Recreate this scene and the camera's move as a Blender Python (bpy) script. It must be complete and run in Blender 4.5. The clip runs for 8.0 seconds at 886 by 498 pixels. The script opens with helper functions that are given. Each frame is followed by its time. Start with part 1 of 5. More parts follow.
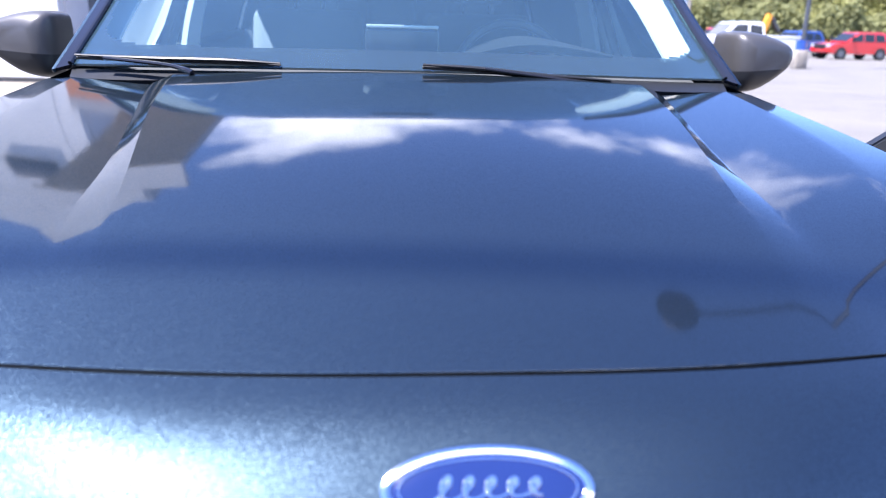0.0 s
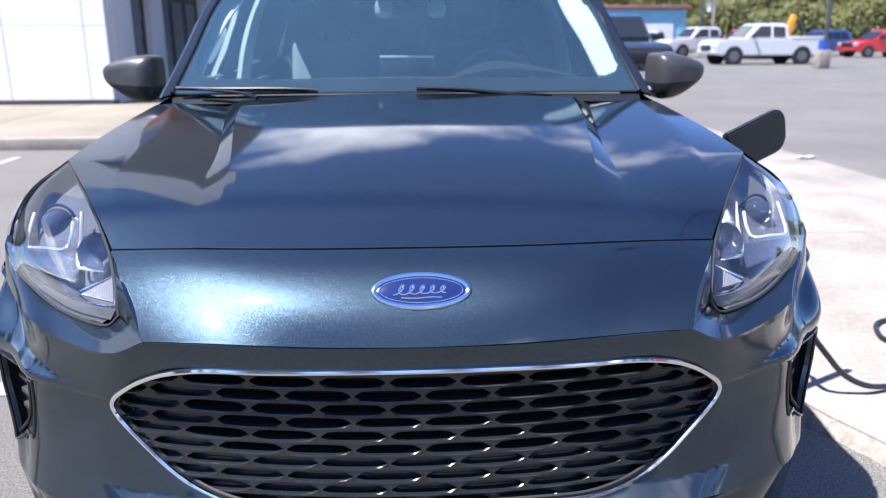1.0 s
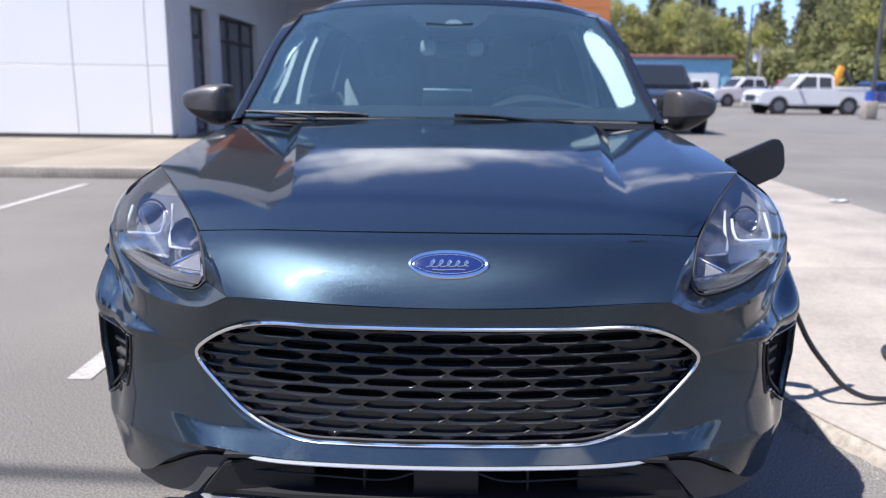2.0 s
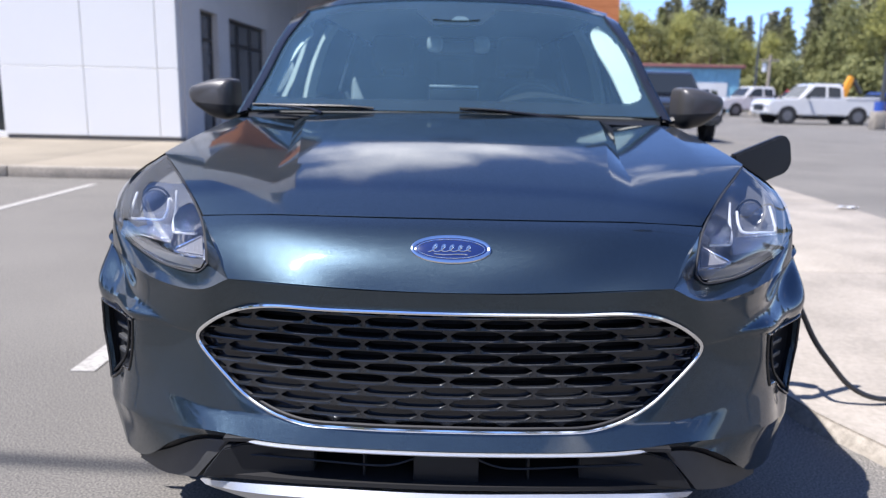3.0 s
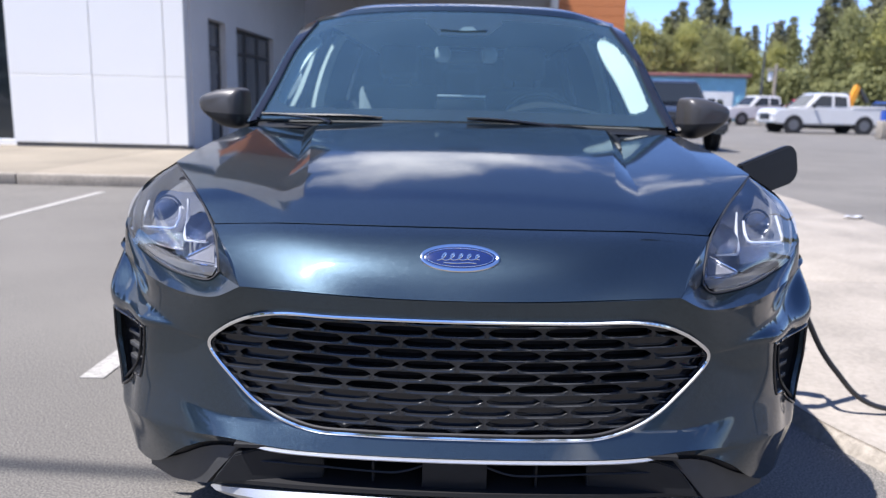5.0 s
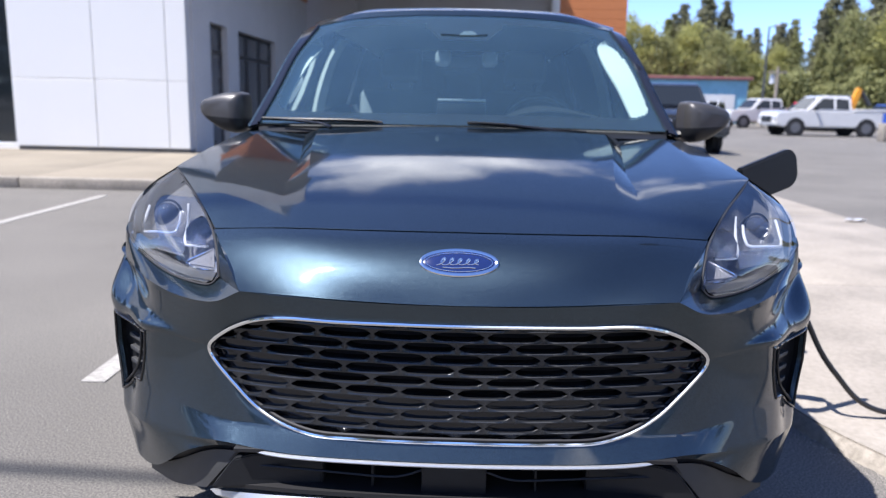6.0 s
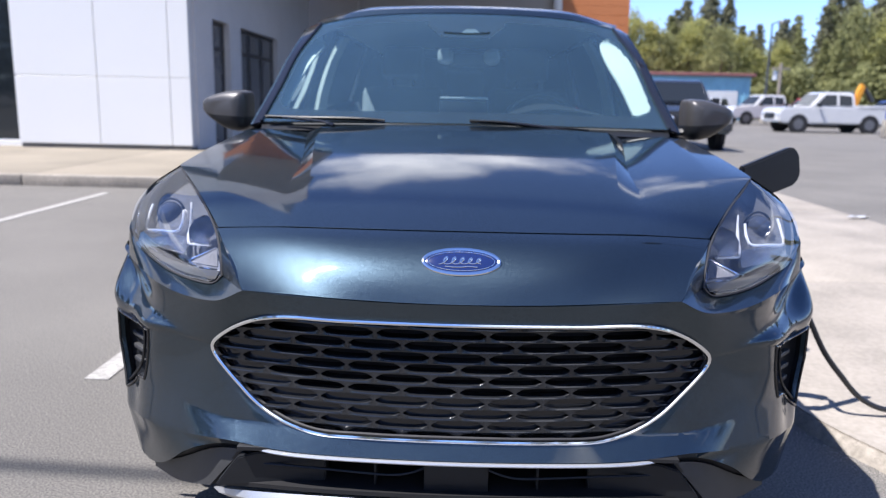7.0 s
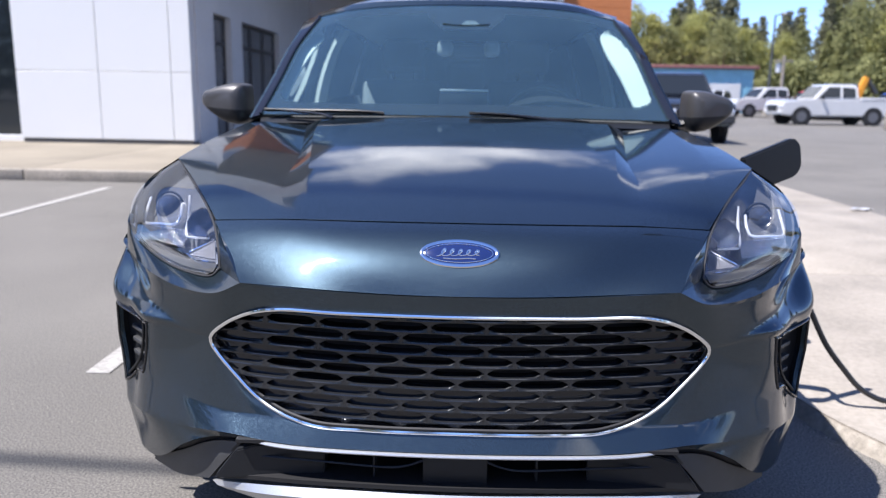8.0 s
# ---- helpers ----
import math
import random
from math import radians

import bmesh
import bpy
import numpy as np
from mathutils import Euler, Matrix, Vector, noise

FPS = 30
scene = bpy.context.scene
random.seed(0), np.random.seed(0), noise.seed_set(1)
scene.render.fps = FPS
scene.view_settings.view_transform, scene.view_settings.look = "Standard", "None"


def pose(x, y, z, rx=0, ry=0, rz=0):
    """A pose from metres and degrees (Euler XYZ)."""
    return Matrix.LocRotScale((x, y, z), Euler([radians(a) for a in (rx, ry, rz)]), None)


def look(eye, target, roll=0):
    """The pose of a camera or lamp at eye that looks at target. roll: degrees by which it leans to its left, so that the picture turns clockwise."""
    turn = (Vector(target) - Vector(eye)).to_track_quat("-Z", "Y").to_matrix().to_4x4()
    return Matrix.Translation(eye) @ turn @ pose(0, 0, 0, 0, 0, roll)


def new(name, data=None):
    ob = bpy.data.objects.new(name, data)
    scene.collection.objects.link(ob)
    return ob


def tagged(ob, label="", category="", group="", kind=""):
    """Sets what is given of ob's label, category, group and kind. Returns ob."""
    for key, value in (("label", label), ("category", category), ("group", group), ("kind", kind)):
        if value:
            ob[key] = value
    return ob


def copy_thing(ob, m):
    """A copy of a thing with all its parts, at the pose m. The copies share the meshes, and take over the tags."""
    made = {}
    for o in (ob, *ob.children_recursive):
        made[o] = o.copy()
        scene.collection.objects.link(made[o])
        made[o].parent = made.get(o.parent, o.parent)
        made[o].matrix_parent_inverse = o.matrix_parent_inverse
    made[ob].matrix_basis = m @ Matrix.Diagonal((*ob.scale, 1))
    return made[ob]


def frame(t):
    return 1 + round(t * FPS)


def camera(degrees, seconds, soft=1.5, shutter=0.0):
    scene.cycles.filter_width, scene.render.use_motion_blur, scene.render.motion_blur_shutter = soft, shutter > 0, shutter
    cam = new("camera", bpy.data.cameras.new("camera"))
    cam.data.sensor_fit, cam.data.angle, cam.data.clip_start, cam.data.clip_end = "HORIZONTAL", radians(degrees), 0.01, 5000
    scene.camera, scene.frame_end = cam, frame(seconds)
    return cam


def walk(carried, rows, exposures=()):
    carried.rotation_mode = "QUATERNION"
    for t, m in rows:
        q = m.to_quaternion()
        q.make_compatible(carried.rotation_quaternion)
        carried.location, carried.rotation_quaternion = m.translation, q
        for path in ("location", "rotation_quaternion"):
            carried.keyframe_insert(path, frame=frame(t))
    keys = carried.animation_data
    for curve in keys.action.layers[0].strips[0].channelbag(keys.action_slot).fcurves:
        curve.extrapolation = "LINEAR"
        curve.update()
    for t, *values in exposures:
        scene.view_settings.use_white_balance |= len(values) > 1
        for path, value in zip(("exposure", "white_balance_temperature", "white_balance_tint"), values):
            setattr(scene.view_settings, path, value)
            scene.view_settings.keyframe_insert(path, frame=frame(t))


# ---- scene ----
cam = camera(60.3, 8.0, soft=1.1)
PATH = [
    (0.0, -0.095, -0.545, 1.217, -5.11, -16.17, -1.61),
    (0.1, -0.081, -0.622, 1.227, -3.91, -15.80, -1.03),
    (0.2, -0.076, -0.704, 1.243, -3.78, -15.82, -0.66),
    (0.3, -0.077, -0.786, 1.254, -4.14, -15.90, -0.40),
    (0.5, -0.074, -0.948, 1.265, -4.48, -16.09, -0.10),
    (1.0, -0.030, -1.294, 1.290, -3.12, -15.48, 0.19),
    (1.5, -0.008, -1.551, 1.292, -1.01, -13.78, -0.35),
    (2.0, -0.011, -1.633, 1.244, 0.22, -12.23, -0.68),
    (3.5, 0.003, -1.641, 1.193, 0.92, -11.66, -1.23),
    (4.0, -0.010, -1.648, 1.198, 1.01, -11.62, -1.33),
    (4.5, -0.011, -1.654, 1.199, 1.14, -11.34, -1.30),
    (6.0, -0.003, -1.659, 1.204, 1.38, -10.85, -1.17),
    (6.5, -0.007, -1.663, 1.210, 1.45, -10.91, -1.16),
    (7.0, -0.003, -1.662, 1.210, 1.55, -11.10, -1.13),
    (7.5, 0.006, -1.659, 1.211, 1.63, -11.35, -1.05),
    (8.0, 0.007, -1.656, 1.204, 1.71, -11.55, -0.92),
]
walk(cam, [(t, pose(x, y, z, 90 + pitch, roll, yaw)) for t, x, y, z, yaw, pitch, roll in PATH],
     exposures=[(0.0, 2.29, 5900, 20), (0.5, 1.94, 5950, 18), (1.0, 1.60, 6050, 15), (1.5, 1.42, 6200, 15), (2.2, 1.30, 6250, 14), (8.0, 1.30, 6250, 14)])
cam.data.dof.use_dof = True
cam.data.dof.focus_distance = 1.45
cam.data.dof.aperture_fstop = 4.2

# ---- world and sun ----
SUN_X, SUN_Y = -0.49, -0.20          # horizontal run of the sun's direction for one metre of height
sun_dir = Vector((SUN_X, SUN_Y, 1.0)).normalized()
world = bpy.data.worlds.new("world")
scene.world = world
world.use_nodes = True
wn, wl = world.node_tree.nodes, world.node_tree.links
wn.clear()
w_out = wn.new("ShaderNodeOutputWorld")
w_bg = wn.new("ShaderNodeBackground")
w_sky = wn.new("ShaderNodeTexSky")
w_sky.sky_type = "NISHITA"
w_sky.sun_disc = False
w_sky.sun_elevation = math.asin(sun_dir.z)
w_sky.sun_rotation = math.atan2(sun_dir.x, sun_dir.y)
w_sky.altitude = 2500
w_sky.air_density, w_sky.dust_density, w_sky.ozone_density = 1.0, 0.0, 3.5
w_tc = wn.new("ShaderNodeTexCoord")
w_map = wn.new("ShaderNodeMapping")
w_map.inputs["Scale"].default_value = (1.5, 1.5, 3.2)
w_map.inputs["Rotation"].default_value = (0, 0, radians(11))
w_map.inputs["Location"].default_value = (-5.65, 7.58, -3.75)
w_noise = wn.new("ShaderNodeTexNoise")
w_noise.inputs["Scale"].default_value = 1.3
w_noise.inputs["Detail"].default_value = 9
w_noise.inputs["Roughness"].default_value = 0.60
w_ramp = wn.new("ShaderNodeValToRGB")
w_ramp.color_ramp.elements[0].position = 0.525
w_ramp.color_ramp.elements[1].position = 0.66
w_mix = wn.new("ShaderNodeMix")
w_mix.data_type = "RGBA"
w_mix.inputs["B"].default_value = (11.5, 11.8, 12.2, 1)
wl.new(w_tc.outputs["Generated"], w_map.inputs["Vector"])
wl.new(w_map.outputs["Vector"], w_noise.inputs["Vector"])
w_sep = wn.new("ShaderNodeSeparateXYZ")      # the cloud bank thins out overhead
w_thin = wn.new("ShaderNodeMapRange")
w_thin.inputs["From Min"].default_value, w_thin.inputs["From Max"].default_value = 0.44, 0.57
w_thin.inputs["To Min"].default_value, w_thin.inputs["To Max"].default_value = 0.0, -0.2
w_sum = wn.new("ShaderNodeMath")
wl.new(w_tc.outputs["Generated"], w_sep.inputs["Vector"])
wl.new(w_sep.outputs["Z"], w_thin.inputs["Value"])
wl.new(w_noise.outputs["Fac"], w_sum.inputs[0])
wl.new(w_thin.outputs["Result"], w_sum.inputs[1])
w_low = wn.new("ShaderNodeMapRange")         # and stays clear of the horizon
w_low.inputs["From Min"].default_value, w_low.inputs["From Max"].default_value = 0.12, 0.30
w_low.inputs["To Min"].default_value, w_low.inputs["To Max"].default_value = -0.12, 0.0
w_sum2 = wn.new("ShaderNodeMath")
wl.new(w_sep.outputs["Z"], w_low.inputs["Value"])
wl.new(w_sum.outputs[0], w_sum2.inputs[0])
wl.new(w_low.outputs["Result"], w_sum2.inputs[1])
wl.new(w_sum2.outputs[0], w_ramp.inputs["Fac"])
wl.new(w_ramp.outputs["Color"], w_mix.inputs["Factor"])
w_tint = wn.new("ShaderNodeMix")
w_tint.data_type, w_tint.blend_type = "RGBA", "MULTIPLY"
w_tint.inputs["Factor"].default_value = 1.0
w_tint.inputs["B"].default_value = (0.88, 0.93, 1.12, 1)
wl.new(w_sky.outputs["Color"], w_tint.inputs["A"])
wl.new(w_tint.outputs["Result"], w_mix.inputs["A"])
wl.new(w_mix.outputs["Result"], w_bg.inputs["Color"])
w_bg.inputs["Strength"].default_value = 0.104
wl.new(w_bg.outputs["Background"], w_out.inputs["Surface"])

sun = new("sun", bpy.data.lights.new("sun", "SUN"))
sun.data.energy, sun.data.angle, sun.data.color = 5.0, radians(0.53), (1.0, 0.96, 0.9)
sun.matrix_world = look(sun_dir * 50, (0, 0, 0))


# ---- materials ----
def mat(name, color, rough=0.5, metal=0.0, coat=0.0, spec=0.5, noise_scale=0, noise_mix=0.0, second=None,
        bump=0.0, bump_scale=200, emit=None, stain=0.0, stain_scale=1.0):
    """A Principled material with grain at one scale and stains at a larger one."""
    m = bpy.data.materials.new(name)
    m.use_nodes = True
    n, l = m.node_tree.nodes, m.node_tree.links
    b = n["Principled BSDF"]
    b.inputs["Base Color"].default_value = (*color, 1)
    b.inputs["Roughness"].default_value = rough
    b.inputs["Metallic"].default_value = metal
    b.inputs["Coat Weight"].default_value = coat
    b.inputs["Coat Roughness"].default_value = 0.02
    b.inputs["Specular IOR Level"].default_value = spec
    tc = n.new("ShaderNodeTexCoord")
    colour = None
    if noise_scale:
        t = n.new("ShaderNodeTexNoise")
        t.inputs["Scale"].default_value, t.inputs["Detail"].default_value = noise_scale, 6
        l.new(tc.outputs["Object"], t.inputs["Vector"])
        r = n.new("ShaderNodeValToRGB")
        r.color_ramp.elements[0].position, r.color_ramp.elements[1].position = 0.35, 0.65
        l.new(t.outputs["Fac"], r.inputs["Fac"])
        x = n.new("ShaderNodeMix")
        x.data_type = "RGBA"
        s = second or tuple(c * 0.6 for c in color)
        x.inputs["A"].default_value, x.inputs["B"].default_value = (*color, 1), (*s, 1)
        k = n.new("ShaderNodeMath")
        k.operation = "MULTIPLY"
        k.inputs[1].default_value = noise_mix or 1.0
        l.new(r.outputs["Color"], k.inputs[0])
        l.new(k.outputs[0], x.inputs["Factor"])
        colour = x.outputs["Result"]
        if stain:
            t2 = n.new("ShaderNodeTexNoise")
            t2.inputs["Scale"].default_value, t2.inputs["Detail"].default_value = stain_scale, 5
            l.new(tc.outputs["Object"], t2.inputs["Vector"])
            k2 = n.new("ShaderNodeMapRange")
            k2.inputs["From Min"].default_value, k2.inputs["From Max"].default_value = 0.35, 0.7
            k2.inputs["To Min"].default_value, k2.inputs["To Max"].default_value = 1.0, 1.0 - stain
            l.new(t2.outputs["Fac"], k2.inputs["Value"])
            h = n.new("ShaderNodeHueSaturation")
            l.new(colour, h.inputs["Color"])
            l.new(k2.outputs["Result"], h.inputs["Value"])
            colour = h.outputs["Color"]
        l.new(colour, b.inputs["Base Color"])
    if bump:
        t = n.new("ShaderNodeTexNoise")
        t.inputs["Scale"].default_value, t.inputs["Detail"].default_value = bump_scale, 4
        l.new(tc.outputs["Object"], t.inputs["Vector"])
        u = n.new("ShaderNodeBump")
        u.inputs["Strength"].default_value, u.inputs["Distance"].default_value = bump, 0.01
        l.new(t.outputs["Fac"], u.inputs["Height"])
        l.new(u.outputs["Normal"], b.inputs["Normal"])
    if emit:
        b.inputs["Emission Color"].default_value, b.inputs["Emission Strength"].default_value = (*emit, 1), 1
    return m


def glass_mat(name, tint, ior=1.5, gloss_rough=0.0, haze=0.0, gloss=(1, 1, 1)):
    """A sheet of glass: clear tint, with a mirror gloss by Fresnel."""
    m = bpy.data.materials.new(name)
    m.use_nodes = True
    n, l = m.node_tree.nodes, m.node_tree.links
    n.clear()
    o = n.new("ShaderNodeOutputMaterial")
    mix = n.new("ShaderNodeMixShader")
    tr = n.new("ShaderNodeBsdfTransparent")
    tr.inputs["Color"].default_value = (*tint, 1)
    gl = n.new("ShaderNodeBsdfGlossy")
    gl.inputs["Roughness"].default_value = gloss_rough
    gl.inputs["Color"].default_value = (*gloss, 1)
    fr = n.new("ShaderNodeFresnel")
    fr.inputs["IOR"].default_value = ior
    l.new(fr.outputs[0], mix.inputs[0])
    l.new(tr.outputs[0], mix.inputs[1])
    l.new(gl.outputs[0], mix.inputs[2])
    l.new(mix.outputs[0], o.inputs["Surface"])
    # bright haze painted on: a patchy blue diffuse veil that lifts the glass
    if haze:
        film, veil = n.new("ShaderNodeMixShader"), n.new("ShaderNodeBsdfDiffuse")
        veil.inputs["Color"].default_value = (0.32, 0.60, 0.84, 1)
        tc, t, k = n.new("ShaderNodeTexCoord"), n.new("ShaderNodeTexNoise"), n.new("ShaderNodeMapRange")
        t.inputs["Scale"].default_value, t.inputs["Detail"].default_value = 3, 6
        l.new(tc.outputs["Object"], t.inputs["Vector"])
        k.inputs["To Min"].default_value, k.inputs["To Max"].default_value = haze * 0.6, haze * 1.4
        l.new(t.outputs["Fac"], k.inputs["Value"])
        l.new(k.outputs["Result"], film.inputs[0])
        l.new(mix.outputs[0], film.inputs[1])
        l.new(veil.outputs[0], film.inputs[2])
        l.new(film.outputs[0], o.inputs["Surface"])
    return m


def paint_mat(name, color, flake):
    """Metallic car paint: flakes tilted every way under a smooth clear coat."""
    m = mat(name, color, rough=0.39, metal=0.95, coat=1.0)
    m.node_tree.nodes["Principled BSDF"].inputs["Specular Tint"].default_value = (0.25, 0.27, 0.3, 1)
    m.node_tree.nodes["Principled BSDF"].inputs["Coat IOR"].default_value = 1.5
    n, l = m.node_tree.nodes, m.node_tree.links
    b = n["Principled BSDF"]
    b.inputs["Coat Roughness"].default_value = 0.05
    tc = n.new("ShaderNodeTexCoord")
    v = n.new("ShaderNodeTexVoronoi")
    v.inputs["Scale"].default_value = 1700
    l.new(tc.outputs["Object"], v.inputs["Vector"])
    sub = n.new("ShaderNodeVectorMath")
    sub.operation = "SUBTRACT"
    sub.inputs[1].default_value = (0.5, 0.5, 0.5)
    l.new(v.outputs["Color"], sub.inputs[0])
    sc = n.new("ShaderNodeVectorMath")
    sc.operation = "SCALE"
    sc.inputs["Scale"].default_value = 0.34
    l.new(sub.outputs[0], sc.inputs[0])
    geo = n.new("ShaderNodeNewGeometry")
    add = n.new("ShaderNodeVectorMath")
    l.new(geo.outputs["Normal"], add.inputs[0])
    l.new(sc.outputs[0], add.inputs[1])
    nor = n.new("ShaderNodeVectorMath")
    nor.operation = "NORMALIZE"
    l.new(add.outputs[0], nor.inputs[0])
    l.new(nor.outputs[0], b.inputs["Normal"])
    x = n.new("ShaderNodeMix")
    x.data_type = "RGBA"
    x.inputs["A"].default_value, x.inputs["B"].default_value = (*color, 1), (*flake, 1)
    sep = n.new("ShaderNodeSeparateColor")
    l.new(v.outputs["Color"], sep.inputs[0])
    l.new(sep.outputs[0], x.inputs["Factor"])
    l.new(x.outputs["Result"], b.inputs["Base Color"])
    return m


PAINT = paint_mat("car_paint", (0.017, 0.026, 0.034), (0.051, 0.079, 0.103))
CHROME = mat("chrome", (0.80, 0.81, 0.82), 0.10, 1.0)
SATIN = mat("satin_silver", (0.50, 0.51, 0.52), 0.34, 0.7, noise_scale=300, noise_mix=0.2)
PLASTIC = mat("black_plastic", (0.012, 0.013, 0.015), 0.42, spec=0.28, bump=0.05, bump_scale=900, noise_scale=40, noise_mix=0.3)
GREY_PLASTIC = mat("grey_plastic", (0.035, 0.036, 0.038), 0.5, bump=0.08, bump_scale=1200, noise_scale=30, noise_mix=0.3)
GRILLE_PL = mat("grille_plastic", (0.013, 0.014, 0.016), 0.15, 0.0, spec=0.5, noise_scale=60, noise_mix=0.2)
BLACK = mat("deep_black", (0.010, 0.010, 0.012), 0.7)
GLOSS_BLACK = mat("gloss_black", (0.011, 0.011, 0.013), 0.06)
RUBBER = mat("rubber", (0.014, 0.014, 0.015), 0.75, bump=0.1, bump_scale=300, noise_scale=30, noise_mix=0.4)
GLASS = glass_mat("windscreen_glass", (0.68, 0.92, 0.95), 1.72, haze=0.040, gloss=(0.74, 0.95, 1.0))
SIDE_GLASS = glass_mat("side_glass", (0.72, 0.84, 0.84))
PRIVACY = glass_mat("privacy_glass", (0.06, 0.07, 0.075))
DARK_GLASS = mat("dark_glass", (0.012, 0.016, 0.02), 0.04, spec=0.6)
LENS = glass_mat("lamp_lens", (0.92, 0.95, 1.0), 1.5)
TRIM = mat("pillar_trim", (0.42, 0.425, 0.405), 0.85, noise_scale=400, noise_mix=0.2, bump=0.1, bump_scale=900)
DASH = mat("dash_plastic", (0.055, 0.060, 0.064), 0.6, bump=0.15, bump_scale=600, noise_scale=50, noise_mix=0.3)
SEAT = mat("seat_cloth", (0.12, 0.128, 0.138), 0.9, bump=0.15, bump_scale=700, noise_scale=200, noise_mix=0.4)
BADGE_BLUE = mat("badge_blue", (0.008, 0.016, 0.075), 0.15, coat=1.0, noise_scale=400, noise_mix=0.15)
CAP = mat("mirror_cap", (0.060, 0.058, 0.058), 0.42, 0.3, coat=0.1, noise_scale=600, noise_mix=0.3)


# ---- mesh tools ----
def part(name, bm, material, parent=None, label="", smooth=True, sharp=35):
    """Links a bmesh as one mesh object, under a thing or a part."""
    me = bpy.data.meshes.new(name)
    bm.normal_update()
    if smooth:
        for f in bm.faces:
            f.smooth = True
        for e in bm.edges:
            if len(e.link_faces) == 2 and e.calc_face_angle(0) > radians(sharp):
                e.smooth = False
    bm.to_mesh(me)
    bm.free()
    me.materials.append(material)
    ob = new(name, me)
    if parent:
        ob.parent = parent
    if label:
        tagged(ob, label)
    return ob


def thing(name, label, category, group="", kind="", at=(0, 0, 0)):
    ob = new(name)
    ob.empty_display_size = 0.1
    ob.location = at
    return tagged(ob, label, category, group, kind)


def box(x0, x1, y0, y1, z0, z1, bevel=0.0, seg=2, bm=None):
    own = bm is None
    bm = bm or bmesh.new()
    m = Matrix.Translation(((x0 + x1) / 2, (y0 + y1) / 2, (z0 + z1) / 2)) @ Matrix.Diagonal((x1 - x0, y1 - y0, z1 - z0, 1))
    r = bmesh.ops.create_cube(bm, size=1, matrix=m)
    if bevel:
        es = list({e for v in r["verts"] for e in v.link_edges})
        bmesh.ops.bevel(bm, geom=es, offset=bevel, segments=seg, affect="EDGES", profile=0.5)
    return bm


def spline(pts, n, corners=()):
    """n + 1 points on Catmull-Rom curves through pts, with an even step per point; the curve breaks at corners."""
    p = [Vector(q) for q in pts]
    k = len(p) - 1
    out = []
    for i in range(n + 1):
        s = i / n * k
        j = min(int(s), k - 1)
        t = s - j
        b, c = p[j], p[j + 1]
        a = p[j - 1] if j > 0 and j not in corners else b * 2 - c
        d = p[j + 2] if j + 2 <= k and (j + 1) not in corners else c * 2 - b
        out.append(0.5 * (2 * b + (c - a) * t + (2 * a - 5 * b + 4 * c - d) * t * t + (3 * b - a - 3 * c + d) * t ** 3))
    return out


def mirror(pts):
    """Control points from the middle to one side, made into a whole curve from side to side."""
    return [(-x, y, z) for x, y, z in reversed(pts[1:])] + list(pts)


def loft(rails, n, per, sharp=(), corners=(), hole=None, thick=0.0, out=(0, -1, 1)):
    """A sheet over rails (lists of control points with alike stations); smooth across rails but at the sharp ones.
    hole(i, j) leaves out the face at column i, row j. thick folds the open rim back."""
    each = corners if corners and isinstance(corners[0], tuple) else [corners] * len(rails)
    curves = [spline(r, n, c) for r, c in zip(rails, each)]
    rows = []
    K = len(rails)
    for i in range(n + 1):
        col = [c[i] for c in curves]
        line = []
        for k in range(K - 1):
            b, c = col[k], col[k + 1]
            a = col[k - 1] if k > 0 and k not in sharp else b * 2 - c
            d = col[k + 2] if k + 2 < K and (k + 1) not in sharp else c * 2 - b
            for q in range(per):
                t = q / per
                line.append(0.5 * (2 * b + (c - a) * t + (2 * a - 5 * b + 4 * c - d) * t * t + (3 * b - a - 3 * c + d) * t ** 3))
        line.append(col[-1])
        rows.append(line)
    return sheet(rows, hole, thick, out)


def sheet(lines, hole=None, thick=0.0, out=(0, -1, 1)):
    """Faces over a grid of points, turned to face out."""
    bm = bmesh.new()
    rows = [[bm.verts.new(v) for v in line] for line in lines]
    for i in range(len(rows) - 1):
        for j in range(len(rows[0]) - 1):
            if hole and hole(i, j):
                continue
            q = (rows[i][j], rows[i + 1][j], rows[i + 1][j + 1], rows[i][j + 1])
            if len({tuple(round(c, 5) for c in v.co) for v in q}) < 3:
                continue
            bm.faces.new(q)
    bmesh.ops.remove_doubles(bm, verts=bm.verts, dist=1e-5)
    loose = [v for v in bm.verts if not v.link_faces]
    bmesh.ops.delete(bm, geom=loose, context="VERTS")
    bm.normal_update()
    if sum((f.normal * f.calc_area() for f in bm.faces), Vector()).dot(Vector(out)) < 0:
        bmesh.ops.reverse_faces(bm, faces=bm.faces)
    if thick:
        rim(bm, thick)
    return bm


